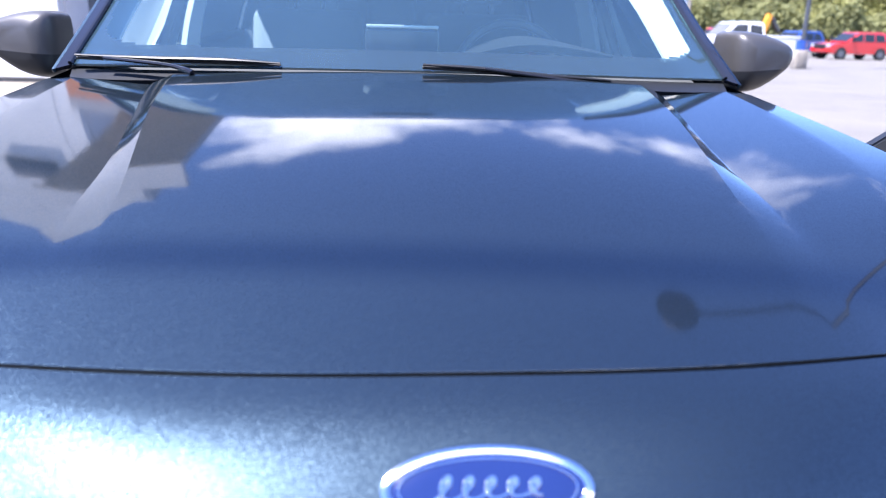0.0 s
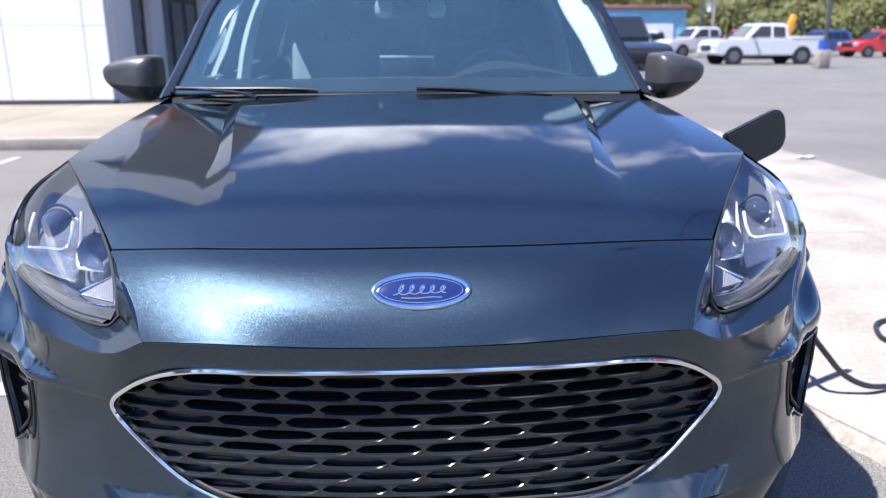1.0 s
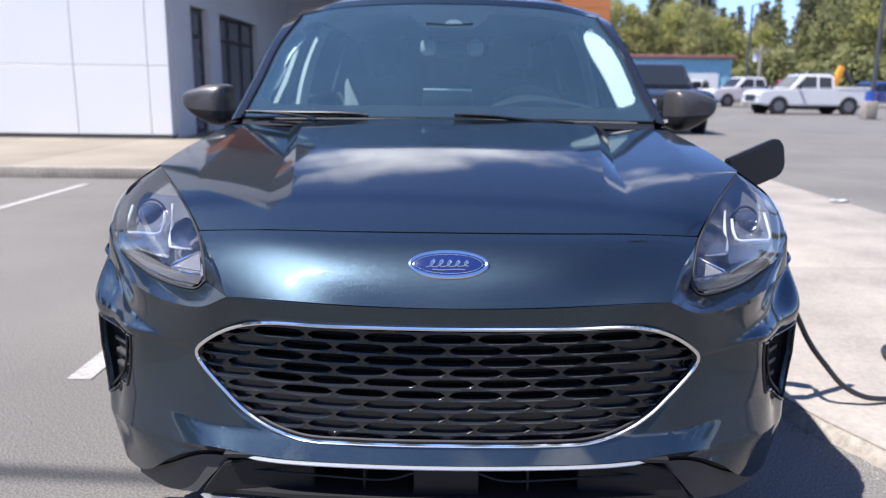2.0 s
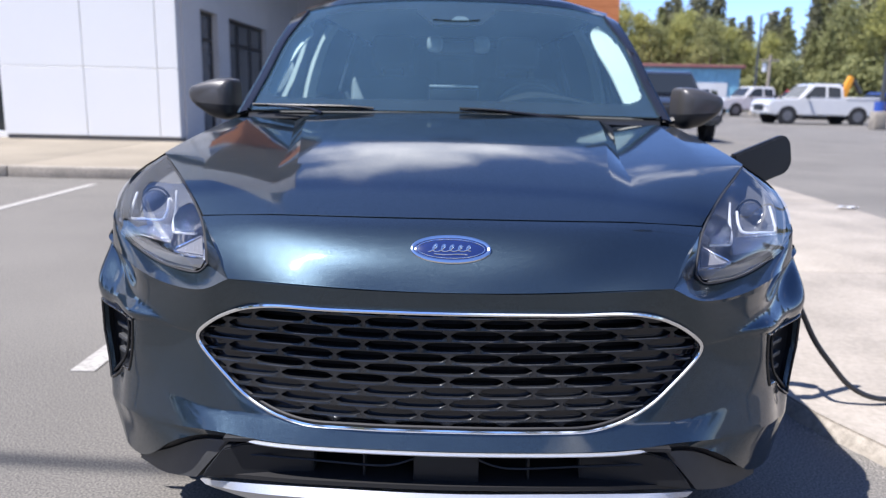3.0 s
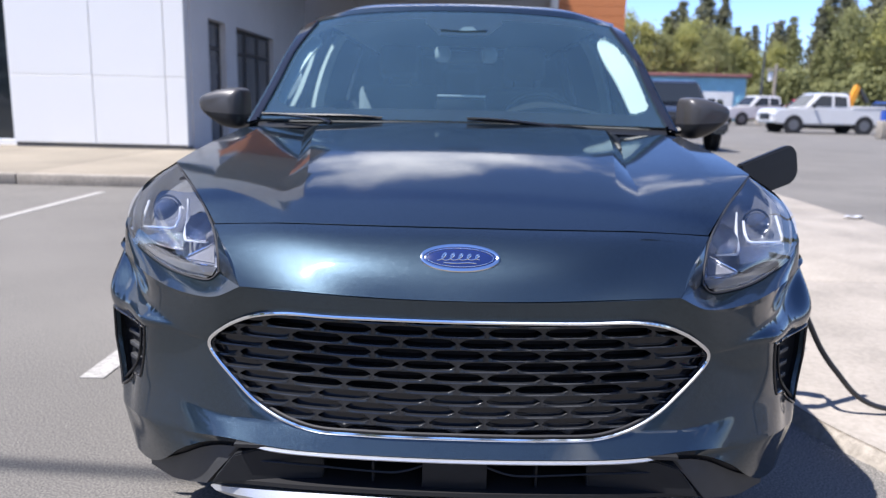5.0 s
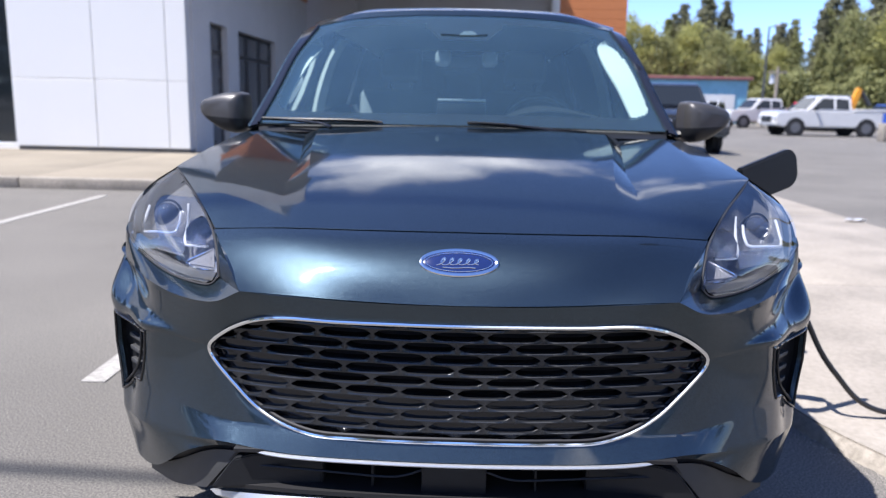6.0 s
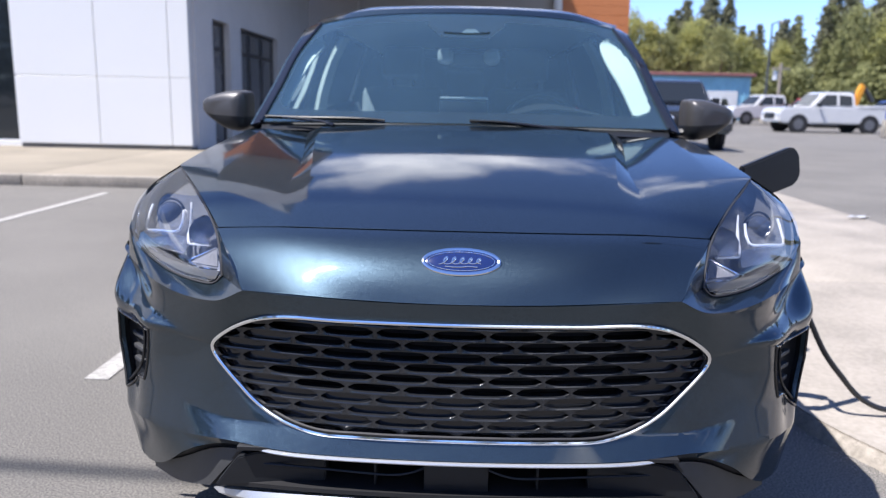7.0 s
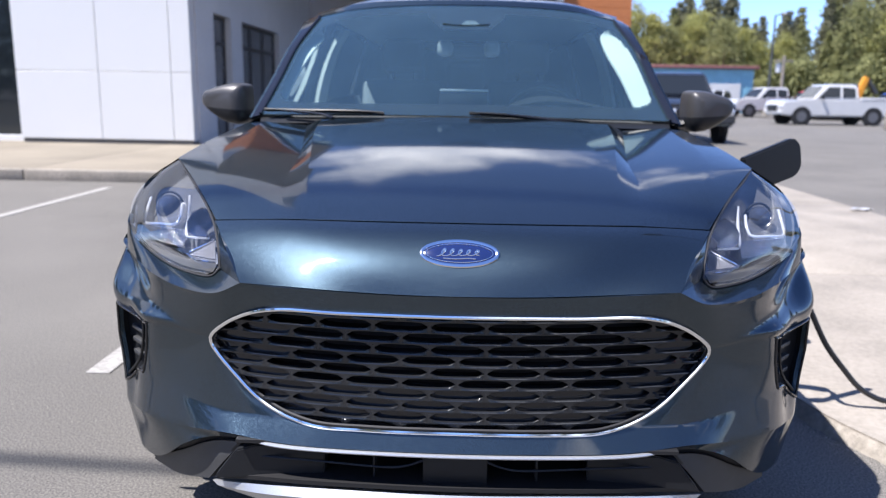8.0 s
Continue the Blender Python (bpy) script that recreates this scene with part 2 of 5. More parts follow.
def cubic(pts, knots, per, breaks=()):
    """Points on natural cubic splines through pts, per steps between each two; the curve may kink at the breaks."""
    p = np.array([tuple(q) for q in pts], float)
    stops = [0] + sorted(breaks) + [len(p) - 1]
    out = []
    for lo, hi in zip(stops, stops[1:]):
        x, y = np.array(knots[lo:hi + 1], float), p[lo:hi + 1]
        n, h = len(x), np.diff(x)
        m = np.zeros((n, 3))
        if n > 2:
            a, r = np.zeros((n, n)), np.zeros((n, 3))
            a[0, 0] = a[-1, -1] = 1
            for k in range(1, n - 1):
                a[k, k - 1:k + 2] = h[k - 1], 2 * (h[k - 1] + h[k]), h[k]
                r[k] = 6 * ((y[k + 1] - y[k]) / h[k] - (y[k] - y[k - 1]) / h[k - 1])
            m = np.linalg.solve(a, r)
        for k in range(n - 1):
            for q in range(per):
                d = q / per * h[k]
                e = h[k] - d
                out.append(Vector((m[k] * e ** 3 + m[k + 1] * d ** 3) / (6 * h[k]) + (y[k] / h[k] - m[k] * h[k] / 6) * e + (y[k + 1] / h[k] - m[k + 1] * h[k] / 6) * d))
    return out + [Vector(p[-1])]


def steps(rows):
    """Running mean distance from point to point over alike rows."""
    g = np.array([[tuple(q) for q in r] for r in rows], float)
    return [0.0] + list(np.cumsum(np.linalg.norm(np.diff(g, axis=1), axis=2).mean(axis=0)))


def fair_grid(rails, along, across, sharp=(), breaks=None):
    """Points over rails with even curvature both ways, kinked only at the sharp rails and at a rail's own breaks."""
    k = steps(rails)
    curves = [cubic(r, k, along, (breaks or {}).get(i, ())) for i, r in enumerate(rails)]
    cols = list(zip(*curves))
    w = steps(cols)
    return [cubic(c, w, across, sharp) for c in cols]


def rim(bm, depth):
    """Folds the open edges of a sheet back by depth."""
    bm.normal_update()
    normals = {v: v.normal.copy() for v in bm.verts}
    edges = [e for e in bm.edges if e.is_boundary]
    r = bmesh.ops.extrude_edge_only(bm, edges=edges)
    for e in edges:
        e.smooth = False
    fresh = {v for v in r["geom"] if isinstance(v, bmesh.types.BMVert)}
    for v in fresh:
        for e in v.link_edges:
            o = e.other_vert(v)
            if o in normals and o not in fresh:
                v.co = o.co - normals[o] * depth
                break
    return bm


def tube(pts, radius, seg=10, closed=False, flat=1.0, up=(0, 0, 1), bm=None, taper=None, caps=True):
    """A tube along points; flat squeezes it across up."""
    bm = bm or bmesh.new()
    p = [Vector(q) for q in pts]
    n = len(p)
    rings = []
    for i in range(n):
        a = p[(i - 1) % n] if closed or i else p[0]
        b = p[(i + 1) % n] if closed or i < n - 1 else p[-1]
        d = (b - a).normalized()
        s = d.cross(Vector(up))
        s = s.normalized() if s.length > 1e-6 else d.orthogonal().normalized()
        w = s.cross(d).normalized()
        r = radius * (taper(i / max(1, n - 1)) if taper else 1)
        rings.append([bm.verts.new(p[i] + r * (math.cos(2 * math.pi * k / seg) * s + flat * math.sin(2 * math.pi * k / seg) * w)) for k in range(seg)])
    for i in range(n if closed else n - 1):
        a, b = rings[i], rings[(i + 1) % n]
        for k in range(seg):
            bm.faces.new((a[k], a[(k + 1) % seg], b[(k + 1) % seg], b[k]))
    if not closed and caps:
        bm.faces.new(rings[0][::-1])
        bm.faces.new(rings[-1])
    return bm


def cyl(x, y, z0, z1, r0, r1=None, seg=16, bm=None):
    return tube([(x, y, z0), (x, y, z1)], r0, seg, up=(0, 1, 0), bm=bm, taper=lambda t: 1 + ((r1 if r1 is not None else r0) / r0 - 1) * t)


def prism(poly, y0, y1, axis="y", bevel=0.0, bm=None):
    """A polygon (two coordinates a point) pushed out along an axis."""
    bm = bm or bmesh.new()

    def put(a, b, c):
        return {"y": (a, c, b), "x": (c, a, b), "z": (a, b, c)}[axis]
    lo = [bm.verts.new(put(a, b, y0)) for a, b in poly]
    hi = [bm.verts.new(put(a, b, y1)) for a, b in poly]
    n = len(poly)
    fs = [bm.faces.new(lo), bm.faces.new(hi[::-1])]
    for i in range(n):
        fs.append(bm.faces.new((lo[i], hi[i], hi[(i + 1) % n], lo[(i + 1) % n])))
    bmesh.ops.recalc_face_normals(bm, faces=fs)
    if bevel:
        bmesh.ops.bevel(bm, geom=list({e for f in fs for e in f.edges}), offset=bevel, segments=2, affect="EDGES")
    return bm


# ---- ground, kerbs and pavements ----
ASPHALT = mat("asphalt", (0.179, 0.166, 0.146), 0.85, noise_scale=140, noise_mix=1.0, second=(0.058, 0.055, 0.050),
              bump=0.22, bump_scale=300, stain=0.25, stain_scale=0.6)
CONCRETE = mat("concrete", (0.293, 0.262, 0.223), 0.9, noise_scale=45, noise_mix=0.8, second=(0.225, 0.201, 0.167),
               bump=0.35, bump_scale=160, stain=0.3, stain_scale=1.8)
WALK = mat("walk_concrete", (0.210, 0.183, 0.140), 0.9, noise_scale=25, noise_mix=0.5, second=(0.174, 0.149, 0.115),
           bump=0.25, bump_scale=160, stain=0.2, stain_scale=0.8)
KERB = mat("kerb_concrete", (0.286, 0.256, 0.216), 0.9, noise_scale=40, noise_mix=0.9, second=(0.201, 0.180, 0.149),
           bump=0.4, bump_scale=90, stain=0.3, stain_scale=3)
LINE = mat("line_paint", (0.318, 0.307, 0.283), 0.8, noise_scale=40, noise_mix=0.9, second=(0.191, 0.182, 0.167), bump=0.3, bump_scale=120)

bm = bmesh.new()
edge = [-900, -60, -12, -6, -3, 0, 3, 6, 12, 60, 900]
grid = [[bm.verts.new((x, y + 10, 0)) for y in edge] for x in edge]
for i in range(len(edge) - 1):
    for j in range(len(edge) - 1):
        bm.faces.new((grid[i][j], grid[i + 1][j], grid[i + 1][j + 1], grid[i][j + 1]))
tagged(part("ground", bm, ASPHALT, smooth=False), "worn grey asphalt of a dealership car park", "asphalt", kind="structure")


def slab(x0, x1, y0, y1, h):
    return box(x0, x1, y0, y1, -0.05, h, 0.012, 2)


# the concrete island beside the car: kerb stones along its edge, flags inside
island = thing("pavement", "pale sunlit concrete pavement island with a worn kerb", "pavement", kind="structure")
KH = 0.055
KERB_LINE = [(1.265, 19.0), (1.265, 10.4), (1.266, 6.9), (1.268, 3.4), (1.270, 2.2), (1.290, 1.5), (1.336, 1.153), (1.378, 1.0), (1.404, 0.93), (1.444, 0.84), (1.501, 0.708), (1.60, 0.59), (1.80, 0.49), (2.2, 0.43), (3.0, 0.40), (4.28, 0.39)]
near_edge = [(q.x, q.y) for q in spline([(x, y, 0) for x, y in KERB_LINE[3:]], 44)]
part("flag", prism([(4.28, 3.395)] + [(x, min(y, 3.395)) for x, y in near_edge], -0.05, KH, axis="z", bevel=0.008), CONCRETE, island, smooth=False)
for y0, y1 in ((3.405, 6.895), (6.905, 10.395), (10.405, 19.0)):
    part("flag", box(1.268, 4.28, y0, y1, -0.05, KH, 0.008, 2), CONCRETE, island)


def kerb_face():
    top = [Vector((x, y, KH - 0.005)) for x, y in KERB_LINE[:3]] + [Vector((x, y, KH - 0.005)) for x, y in near_edge]
    low = []
    for k, q in enumerate(top):
        d = (top[min(k + 1, len(top) - 1)] - top[max(k - 1, 0)]).normalized()
        low.append(q + Vector((d.y, -d.x, 0)) * (0.034 + 0.004 * math.sin(k * 2.1)) + Vector((0, 0, -KH - 0.005)))
    return loft([top, [(a + b) / 2 + Vector((0, 0, 0.004)) for a, b in zip(top, low)], low], 120, 3, out=(-1, 0, 0.5))


part("kerb_face", kerb_face(), KERB, island)

# the walk in front of the building
walkway = thing("walkway", "pale concrete walk with a kerb before the white building", "pavement", kind="structure")
WY = 8.12
for i in range(12):
    x0 = -26 + i * 2.25
    part("flag", slab(x0 + 0.008, x0 + 2.242, WY + 0.16, 24.9, 0.14), WALK, walkway)
    part("kerb_stone", box(x0 + 0.004, x0 + 2.246, WY, WY + 0.153, -0.05, 0.144, 0.022, 2), KERB, walkway)

for x, y0, y1 in [(-1.55, 1.40, 7.55), (-4.36, 1.40, 7.55), (-7.15, 1.40, 7.55), (-9.95, 1.40, 7.55)]:
    tagged(part("parking_line", box(x - 0.052, x + 0.052, y0, y1, 0.001, 0.005), LINE, smooth=False),
           "worn white painted parking line on asphalt", "parking line", "parking lines", kind="structure")

# ---- the building ----
PANEL = mat("white_panel", (0.681, 0.681, 0.666), 0.32, noise_scale=1.5, noise_mix=0.15, second=(0.642, 0.647, 0.642))
GREY_WALL = mat("grey_render", (0.539, 0.539, 0.548), 0.85, noise_scale=30, noise_mix=0.3, bump=0.1, bump_scale=200, stain=0.1)
SOFFIT = mat("soffit_metal", (0.324, 0.333, 0.351), 0.6, noise_scale=4, noise_mix=0.2)
ORANGE = mat("orange_cladding", (0.47, 0.165, 0.052), 0.6, noise_scale=8, noise_mix=0.4, second=(0.36, 0.120, 0.038))
ALU = mat("dark_aluminium", (0.06, 0.06, 0.065), 0.4, 0.6, noise_scale=50, noise_mix=0.2)
BASE = mat("base_strip", (0.14, 0.135, 0.125), 0.8, noise_scale=30, noise_mix=0.3)
SHOP_GLASS = mat("shop_glass", (0.11, 0.116, 0.126), 0.05, spec=0.7, noise_scale=1.2, noise_mix=0.6, second=(0.045, 0.049, 0.055))

BX0, BX1, BY, BH = -8.65, -5.24, 13.12, 10.2
shop = thing("showroom_building", "white panelled dealership building with dark glazing and an orange wing", "building")
part("wall", box(BX0 + 0.02, BX1 - 0.03, BY + 0.05, BY + 0.35, 0.20, BH), GREY_WALL, shop)
# white panels on the front, with open joints
cols = [BX0, -7.04, -5.635, BX1]
levels = [0.22, 1.51, 3.25, 4.6, 5.95, 7.3, 8.7, BH]
for a, b in zip(cols, cols[1:]):
    for c, d in zip(levels, levels[1:]):
        part("wall_panel", box(a + 0.006, b - 0.006, BY, BY + 0.045, c + 0.006, d - 0.006, 0.004, 1), PANEL, shop)
part("wall_sign", box(-6.95, -6.05, BY - 0.10, BY - 0.003, 7.35, 8.05, 0.02, 2), ALU, shop, "dark panel high on the white wall")
part("plinth", box(BX0 + 0.03, BX1 - 0.03, BY + 0.03, BY + 0.36, 0.13, 0.213), BASE, shop)
# the return wall along the entrance, with glazed doors set in it
doors = [(14.55, 15.75, 0.14, 2.75), (16.6, 20.2, 0.14, 2.75)]
for y0, y1, z0 in ((BY + 0.353, 14.55, 0.13), (15.75, 16.6, 0.13), (20.2, 24.99, 0.13), (14.55, 15.75, 2.75), (16.6, 20.2, 2.75)):
    part("side_wall", box(BX1 - 0.35, BX1, y0, y1, z0, BH), GREY_WALL, shop, smooth=False)
for y0, y1, z0, z1 in doors:
    n = max(1, round((y1 - y0) / 1.2))
    fr = bmesh.new()
    for k in range(n + 1):
        y = y0 + (y1 - y0 - 0.06) * k / n
        box(BX1 - 0.22, BX1 - 0.14, y, y + 0.06, z0, z1, bm=fr)
    for z in (z0, 2.15, z1 - 0.07):
        for k in range(n):
            a = y0 + (y1 - y0 - 0.06) * k / n + 0.06
            b = y0 + (y1 - y0 - 0.06) * (k + 1) / n
            box(BX1 - 0.215, BX1 - 0.145, a, b, z, z + 0.07, bm=fr)
    door = part("door", fr, ALU, shop, "dark aluminium framed glass doors", smooth=False)
    for k in range(n):
        a = y0 + (y1 - y0 - 0.06) * k / n + 0.06
        b = y0 + (y1 - y0 - 0.06) * (k + 1) / n
        part("pane", box(BX1 - 0.185, BX1 - 0.175, a, b, z0 + 0.07, 2.15), SHOP_GLASS, door)
        part("pane", box(BX1 - 0.185, BX1 - 0.175, a, b, 2.22, z1 - 0.07), SHOP_GLASS, door)
part("soffit", box(-3.9, -2.5, 7.4, 11.497, 5.0, 5.2), SOFFIT, shop)
part("soffit", box(BX1 + 0.5, -2.5, 11.5, 24.99, 5.0, 5.2), SOFFIT, shop)
part("entrance_header", box(BX1 + 0.5, -2.5, 11.5, 11.62, 4.35, 4.995), ORANGE, shop, "orange board over the entrance")
part("roof", box(-26, BX1 - 0.01, BY + 0.36, 24.99, BH + 0.003, BH + 0.25), SOFFIT, shop)
part("fascia_board", box(-3.95, -2.45, 7.26, 7.39, 4.96, 5.60), PANEL, shop)
# glazing to the far side of the white panels
for k in range(6):
    x1 = BX0 - k * 2.2
    part("glazing", box(x1 - 2.14, x1 - 0.06, BY + 0.5, BY + 0.52, 0.25, 4.6), DARK_GLASS, shop)
    part("mullion", box(x1 - 0.06, x1, BY + 0.42, BY + 0.56, 0.14, 4.6), ALU, shop)
part("glazing_sill", box(-22.2, BX0 - 0.01, BY + 0.3, BY + 0.6, 0.13, 0.245), PANEL, shop)
part("parapet", box(-26, BX0 - 0.01, BY + 0.3, BY + 0.62, 4.603, BH), PANEL, shop)
# orange band above the entrance doors
part("upper_cladding", box(BX1 + 0.003, BX1 + 0.06, BY + 0.4, 24.5, 4.35, 4.995), ORANGE, shop)
part("soffit", box(-2.495, 3.2, 17.0, 24.99, 5.0, 5.2), SOFFIT, shop)
part("column", box(2.90, 3.16, 24.70, 24.98, 0.13, 4.995, 0.01, 2), PANEL, shop)
# orange back wall of the entrance, clad in boards, running out past the canopy
part("entrance_wall", box(BX1 + 0.003, -3.6, 24.6, 24.98, 0.14, 4.99), GREY_WALL, shop)
part("back_wall", box(BX1, 5.42, 25.06, 25.36, 0.13, 7.4), GREY_WALL, shop)
for k in range(10, 24):
    part("cladding_board", box(3.21, 5.45, 25.0, 25.057, 0.15 + k * 0.302, 0.446 + k * 0.302, 0.006, 1), ORANGE, shop)


# ---- the car: width 1.88 m, its nose at y = -0.1, facing -y ----
car = thing("suv", "dark blue-grey compact SUV, parked and plugged in, with chrome-rimmed grille", "car")


def both(name, fn, material, parent, label="", **kw):
    """One part for each side: fn(s) gives the bmesh for side s."""
    return [part(name, fn(s), material, parent, label, **kw) for s in (-1, 1)]


def side(pts, s):
    return [(s * x, y, z) for x, y, z in pts]


# bonnet: rails from nose to windscreen, middle to outer edge
H0 = [(0, 0.104, 0.906), (0, 0.35, 0.964), (0, 0.62, 1.0215), (0, 0.93, 1.0765), (0, 1.225, 1.117)]
H1 = [(0.395, 0.140, 0.9022), (0.418, 0.35, 0.9555), (0.454, 0.62, 1.0115), (0.505, 0.93, 1.0595), (0.535, 1.235, 1.1010)]
H2 = [(0.425, 0.148, 0.9008), (0.478, 0.35, 0.9495), (0.497, 0.62, 0.9970), (0.543, 0.945, 1.0400), (0.590, 1.238, 1.0770)]
H3 = [(0.600, 0.198, 0.888), (0.655, 0.37, 0.942), (0.725, 0.62, 0.9965), (0.765, 0.96, 1.0460), (0.765, 1.28, 1.0870)]
H4 = [(0.613, 0.204, 0.885), (0.711, 0.385, 0.938), (0.872, 0.672, 0.997), (0.868, 0.95, 1.033), (0.835, 1.30, 1.080)]
HM = [tuple(a + (b - a) * q for a, b, q in zip(m, n, (0.54, 0.29, 0.29))) for m, n in zip(H0, H1)]
# nose panel between bonnet and grille; the bonnet's front edge runs along it
N0 = [(0, 0.1015, 0.9045), (0.30, 0.1170, 0.9027), (0.46, 0.1515, 0.8972), (0.6105, 0.2015, 0.8835)]
N1 = [(0, 0.046, 0.888), (0.285, 0.058, 0.887), (0.43, 0.092, 0.881), (0.580, 0.139, 0.867)]
N2 = [(0, -0.027, 0.840), (0.265, -0.017, 0.842), (0.40, 0.018, 0.840), (0.536, 0.052, 0.835)]
N3 = [(0, -0.072, 0.776), (0.245, -0.063, 0.780), (0.37, -0.056, 0.786), (0.477, -0.056, 0.792)]
nose_grid = fair_grid([mirror(r) for r in (N0, N1, N2, N3)], 20, 10)
front = [line[0] for line in nose_grid]
for r in (H0, HM, H1, H2, H3, H4):
    k = min(range(len(front)), key=lambda q: abs(front[q].x - r[0][0]))
    r[0] = (front[k].x, front[k].y + 0.0050, front[k].z + 0.0032)
hood_rails = [side(r, -1) for r in (H4, H3, H2, H1, HM)] + [H0, HM, H1, H2, H3, H4]
hood_grid = fair_grid(hood_rails, 12, 8, sharp=(1, 2, 3, 7, 8, 9), breaks={0: (2,), 10: (2,)})
part("bonnet", sheet(hood_grid, thick=0.015, out=(0, -0.2, 1)), PAINT, car, sharp=8)
nose = part("nose_panel", sheet(nose_grid, thick=0.012), PAINT, car)
part("nose_hem", tube([p + Vector((0, 0.0003, -0.0008)) for p in front], 0.0009, 8), PAINT, car)
part("bonnet_hem", tube([p + Vector((0, 0.0003, -0.0008)) for p in hood_grid[0]], 0.0009, 8), PAINT, car)
part("bonnet_gap", tube([p + Vector((0, 0.003, -0.011)) for p in front], 0.008, 8), BLACK, car)

# facet between nose and headlamp, running on as a ledge below the lamp
LAMP_IN = [(0.868, 0.668, 0.993), (0.806, 0.55, 0.968), (0.712, 0.38, 0.936), (0.616, 0.20, 0.884), (0.573, 0.10, 0.838), (0.561, 0.069, 0.793)]
LAMP_LOW = [(0.561, 0.069, 0.793), (0.597, 0.080, 0.772), (0.715, 0.170, 0.776), (0.839, 0.300, 0.802), (0.922, 0.410, 0.836), (0.938, 0.50, 0.900), (0.924, 0.58, 0.944), (0.868, 0.668, 0.993)]
F0 = [(0.615, 0.204, 0.884), (0.573, 0.10, 0.838), (0.559, 0.069, 0.791), (0.597, 0.078, 0.769), (0.715, 0.168, 0.773), (0.839, 0.298, 0.799), (0.924, 0.410, 0.833), (0.941, 0.460, 0.855)]
F1 = [(0.611, 0.201, 0.882), (0.550, 0.075, 0.849), (0.478, -0.055, 0.791), (0.551, -0.022, 0.758), (0.662, 0.059, 0.752), (0.764, 0.146, 0.768), (0.904, 0.358, 0.774), (0.949, 0.452, 0.800)]
both("lamp_ledge", lambda s: loft([side(F0, s), side(F1, s)], 56, 5, corners=(2,), thick=0.012), PAINT, car)

# bumper cover: A upper edge, C grille top and brow edge, G grille foot and cheek, T shelf top, D shelf lip, F lower edge
A = [(0, -0.070, 0.774), (0.250, -0.066, 0.778), (0.420, -0.058, 0.787), (0.478, -0.053, 0.789), (0.551, -0.020, 0.756), (0.662, 0.061, 0.750), (0.764, 0.148, 0.766), (0.904, 0.360, 0.772), (0.947, 0.422, 0.782), (0.953, 0.470, 0.800)]
Cc = [(0, -0.062, 0.728), (0.250, -0.058, 0.730), (0.400, -0.046, 0.732), (0.500, -0.010, 0.701), (0.585, 0.036, 0.635), (0.692, 0.087, 0.644), (0.774, 0.144, 0.634), (0.860, 0.266, 0.621), (0.938, 0.338, 0.633), (0.967, 0.470, 0.632)]
G = [(0, -0.080, 0.466), (0.200, -0.074, 0.466), (0.340, -0.054, 0.470), (0.463, -0.010, 0.515), (0.585, 0.036, 0.635), (0.682, 0.092, 0.580), (0.783, 0.158, 0.574), (0.864, 0.272, 0.545), (0.943, 0.350, 0.540), (0.966, 0.470, 0.540)]
T = [(0, -0.083, 0.462), (0.200, -0.077, 0.462), (0.340, -0.058, 0.465), (0.450, -0.026, 0.472), (0.530, -0.002, 0.468), (0.669, 0.064, 0.482), (0.806, 0.178, 0.489), (0.876, 0.281, 0.4445), (0.921, 0.324, 0.410), (0.957, 0.460, 0.410)]
D = [(0, -0.102, 0.427), (0.200, -0.096, 0.427), (0.360, -0.077, 0.425), (0.450, -0.055, 0.426), (0.530, -0.030, 0.428), (0.646, 0.028, 0.4145), (0.7725, 0.1125, 0.4055), (0.8665, 0.2335, 0.382), (0.914, 0.306, 0.374), (0.948, 0.450, 0.366)]
Fl = [(0, -0.094, 0.414), (0.200, -0.088, 0.414), (0.360, -0.068, 0.413), (0.450, -0.043, 0.414), (0.534, -0.010, 0.409), (0.600, 0.006, 0.396), (0.666, 0.034, 0.360), (0.788, 0.163, 0.270), (0.870, 0.272, 0.258), (0.920, 0.440, 0.250)]
# a pod over the vent: a valley above it, its crest, and the face kept upright down to the shelf
PLAN = [(0, -1), (0.15, -0.99), (0.3, -0.95), (0.4, -0.92), (0.5, -0.86), (0.6, -0.8), (0.68, -0.73), (0.75, -0.66), (0.85, -0.52), (1, 0)]


def between(p, q, t, k, push):
    """A point between two, pushed out of the bumper at station k."""
    x, y, z = (a + (b - a) * t for a, b in zip(p, q))
    return (x + PLAN[k][0] * push, y + PLAN[k][1] * push, z)


VALLEY = (0.001, 0.001, 0.001, 0.001, 0.0, -0.003, -0.010, -0.012, -0.009, -0.002)
CREST = (0.001, 0.001, 0.001, 0.001, 0.0, 0.002, 0.011, 0.018, 0.014, 0.003)
V_AT = (0.5, 0.5, 0.5, 0.5, 0.56, 0.72, 0.62, 0.38, 0.22, 0.22)
C_AT = (0.8, 0.8, 0.8, 0.8, 0.84, 0.90, 0.86, 0.79, 0.74, 0.74)
B = [between(a, c, V_AT[k], k, VALLEY[k]) for k, (a, c) in enumerate(zip(A, Cc))]
P = [between(a, c, C_AT[k], k, CREST[k]) for k, (a, c) in enumerate(zip(A, Cc))]
T0 = [between(a, c, 0.13, k, 0.0 if k < 4 else -0.001) for k, (a, c) in enumerate(zip(T, G))]
NB, PB = 9 * 12, 6


def bumper_hole(i, j):
    c = abs(i + 0.5 - NB) / 12          # station, counted from the middle
    k = j // PB
    return (k == 3 and c < 4) or (k in (3, 4, 5) and 6 < c < 8)


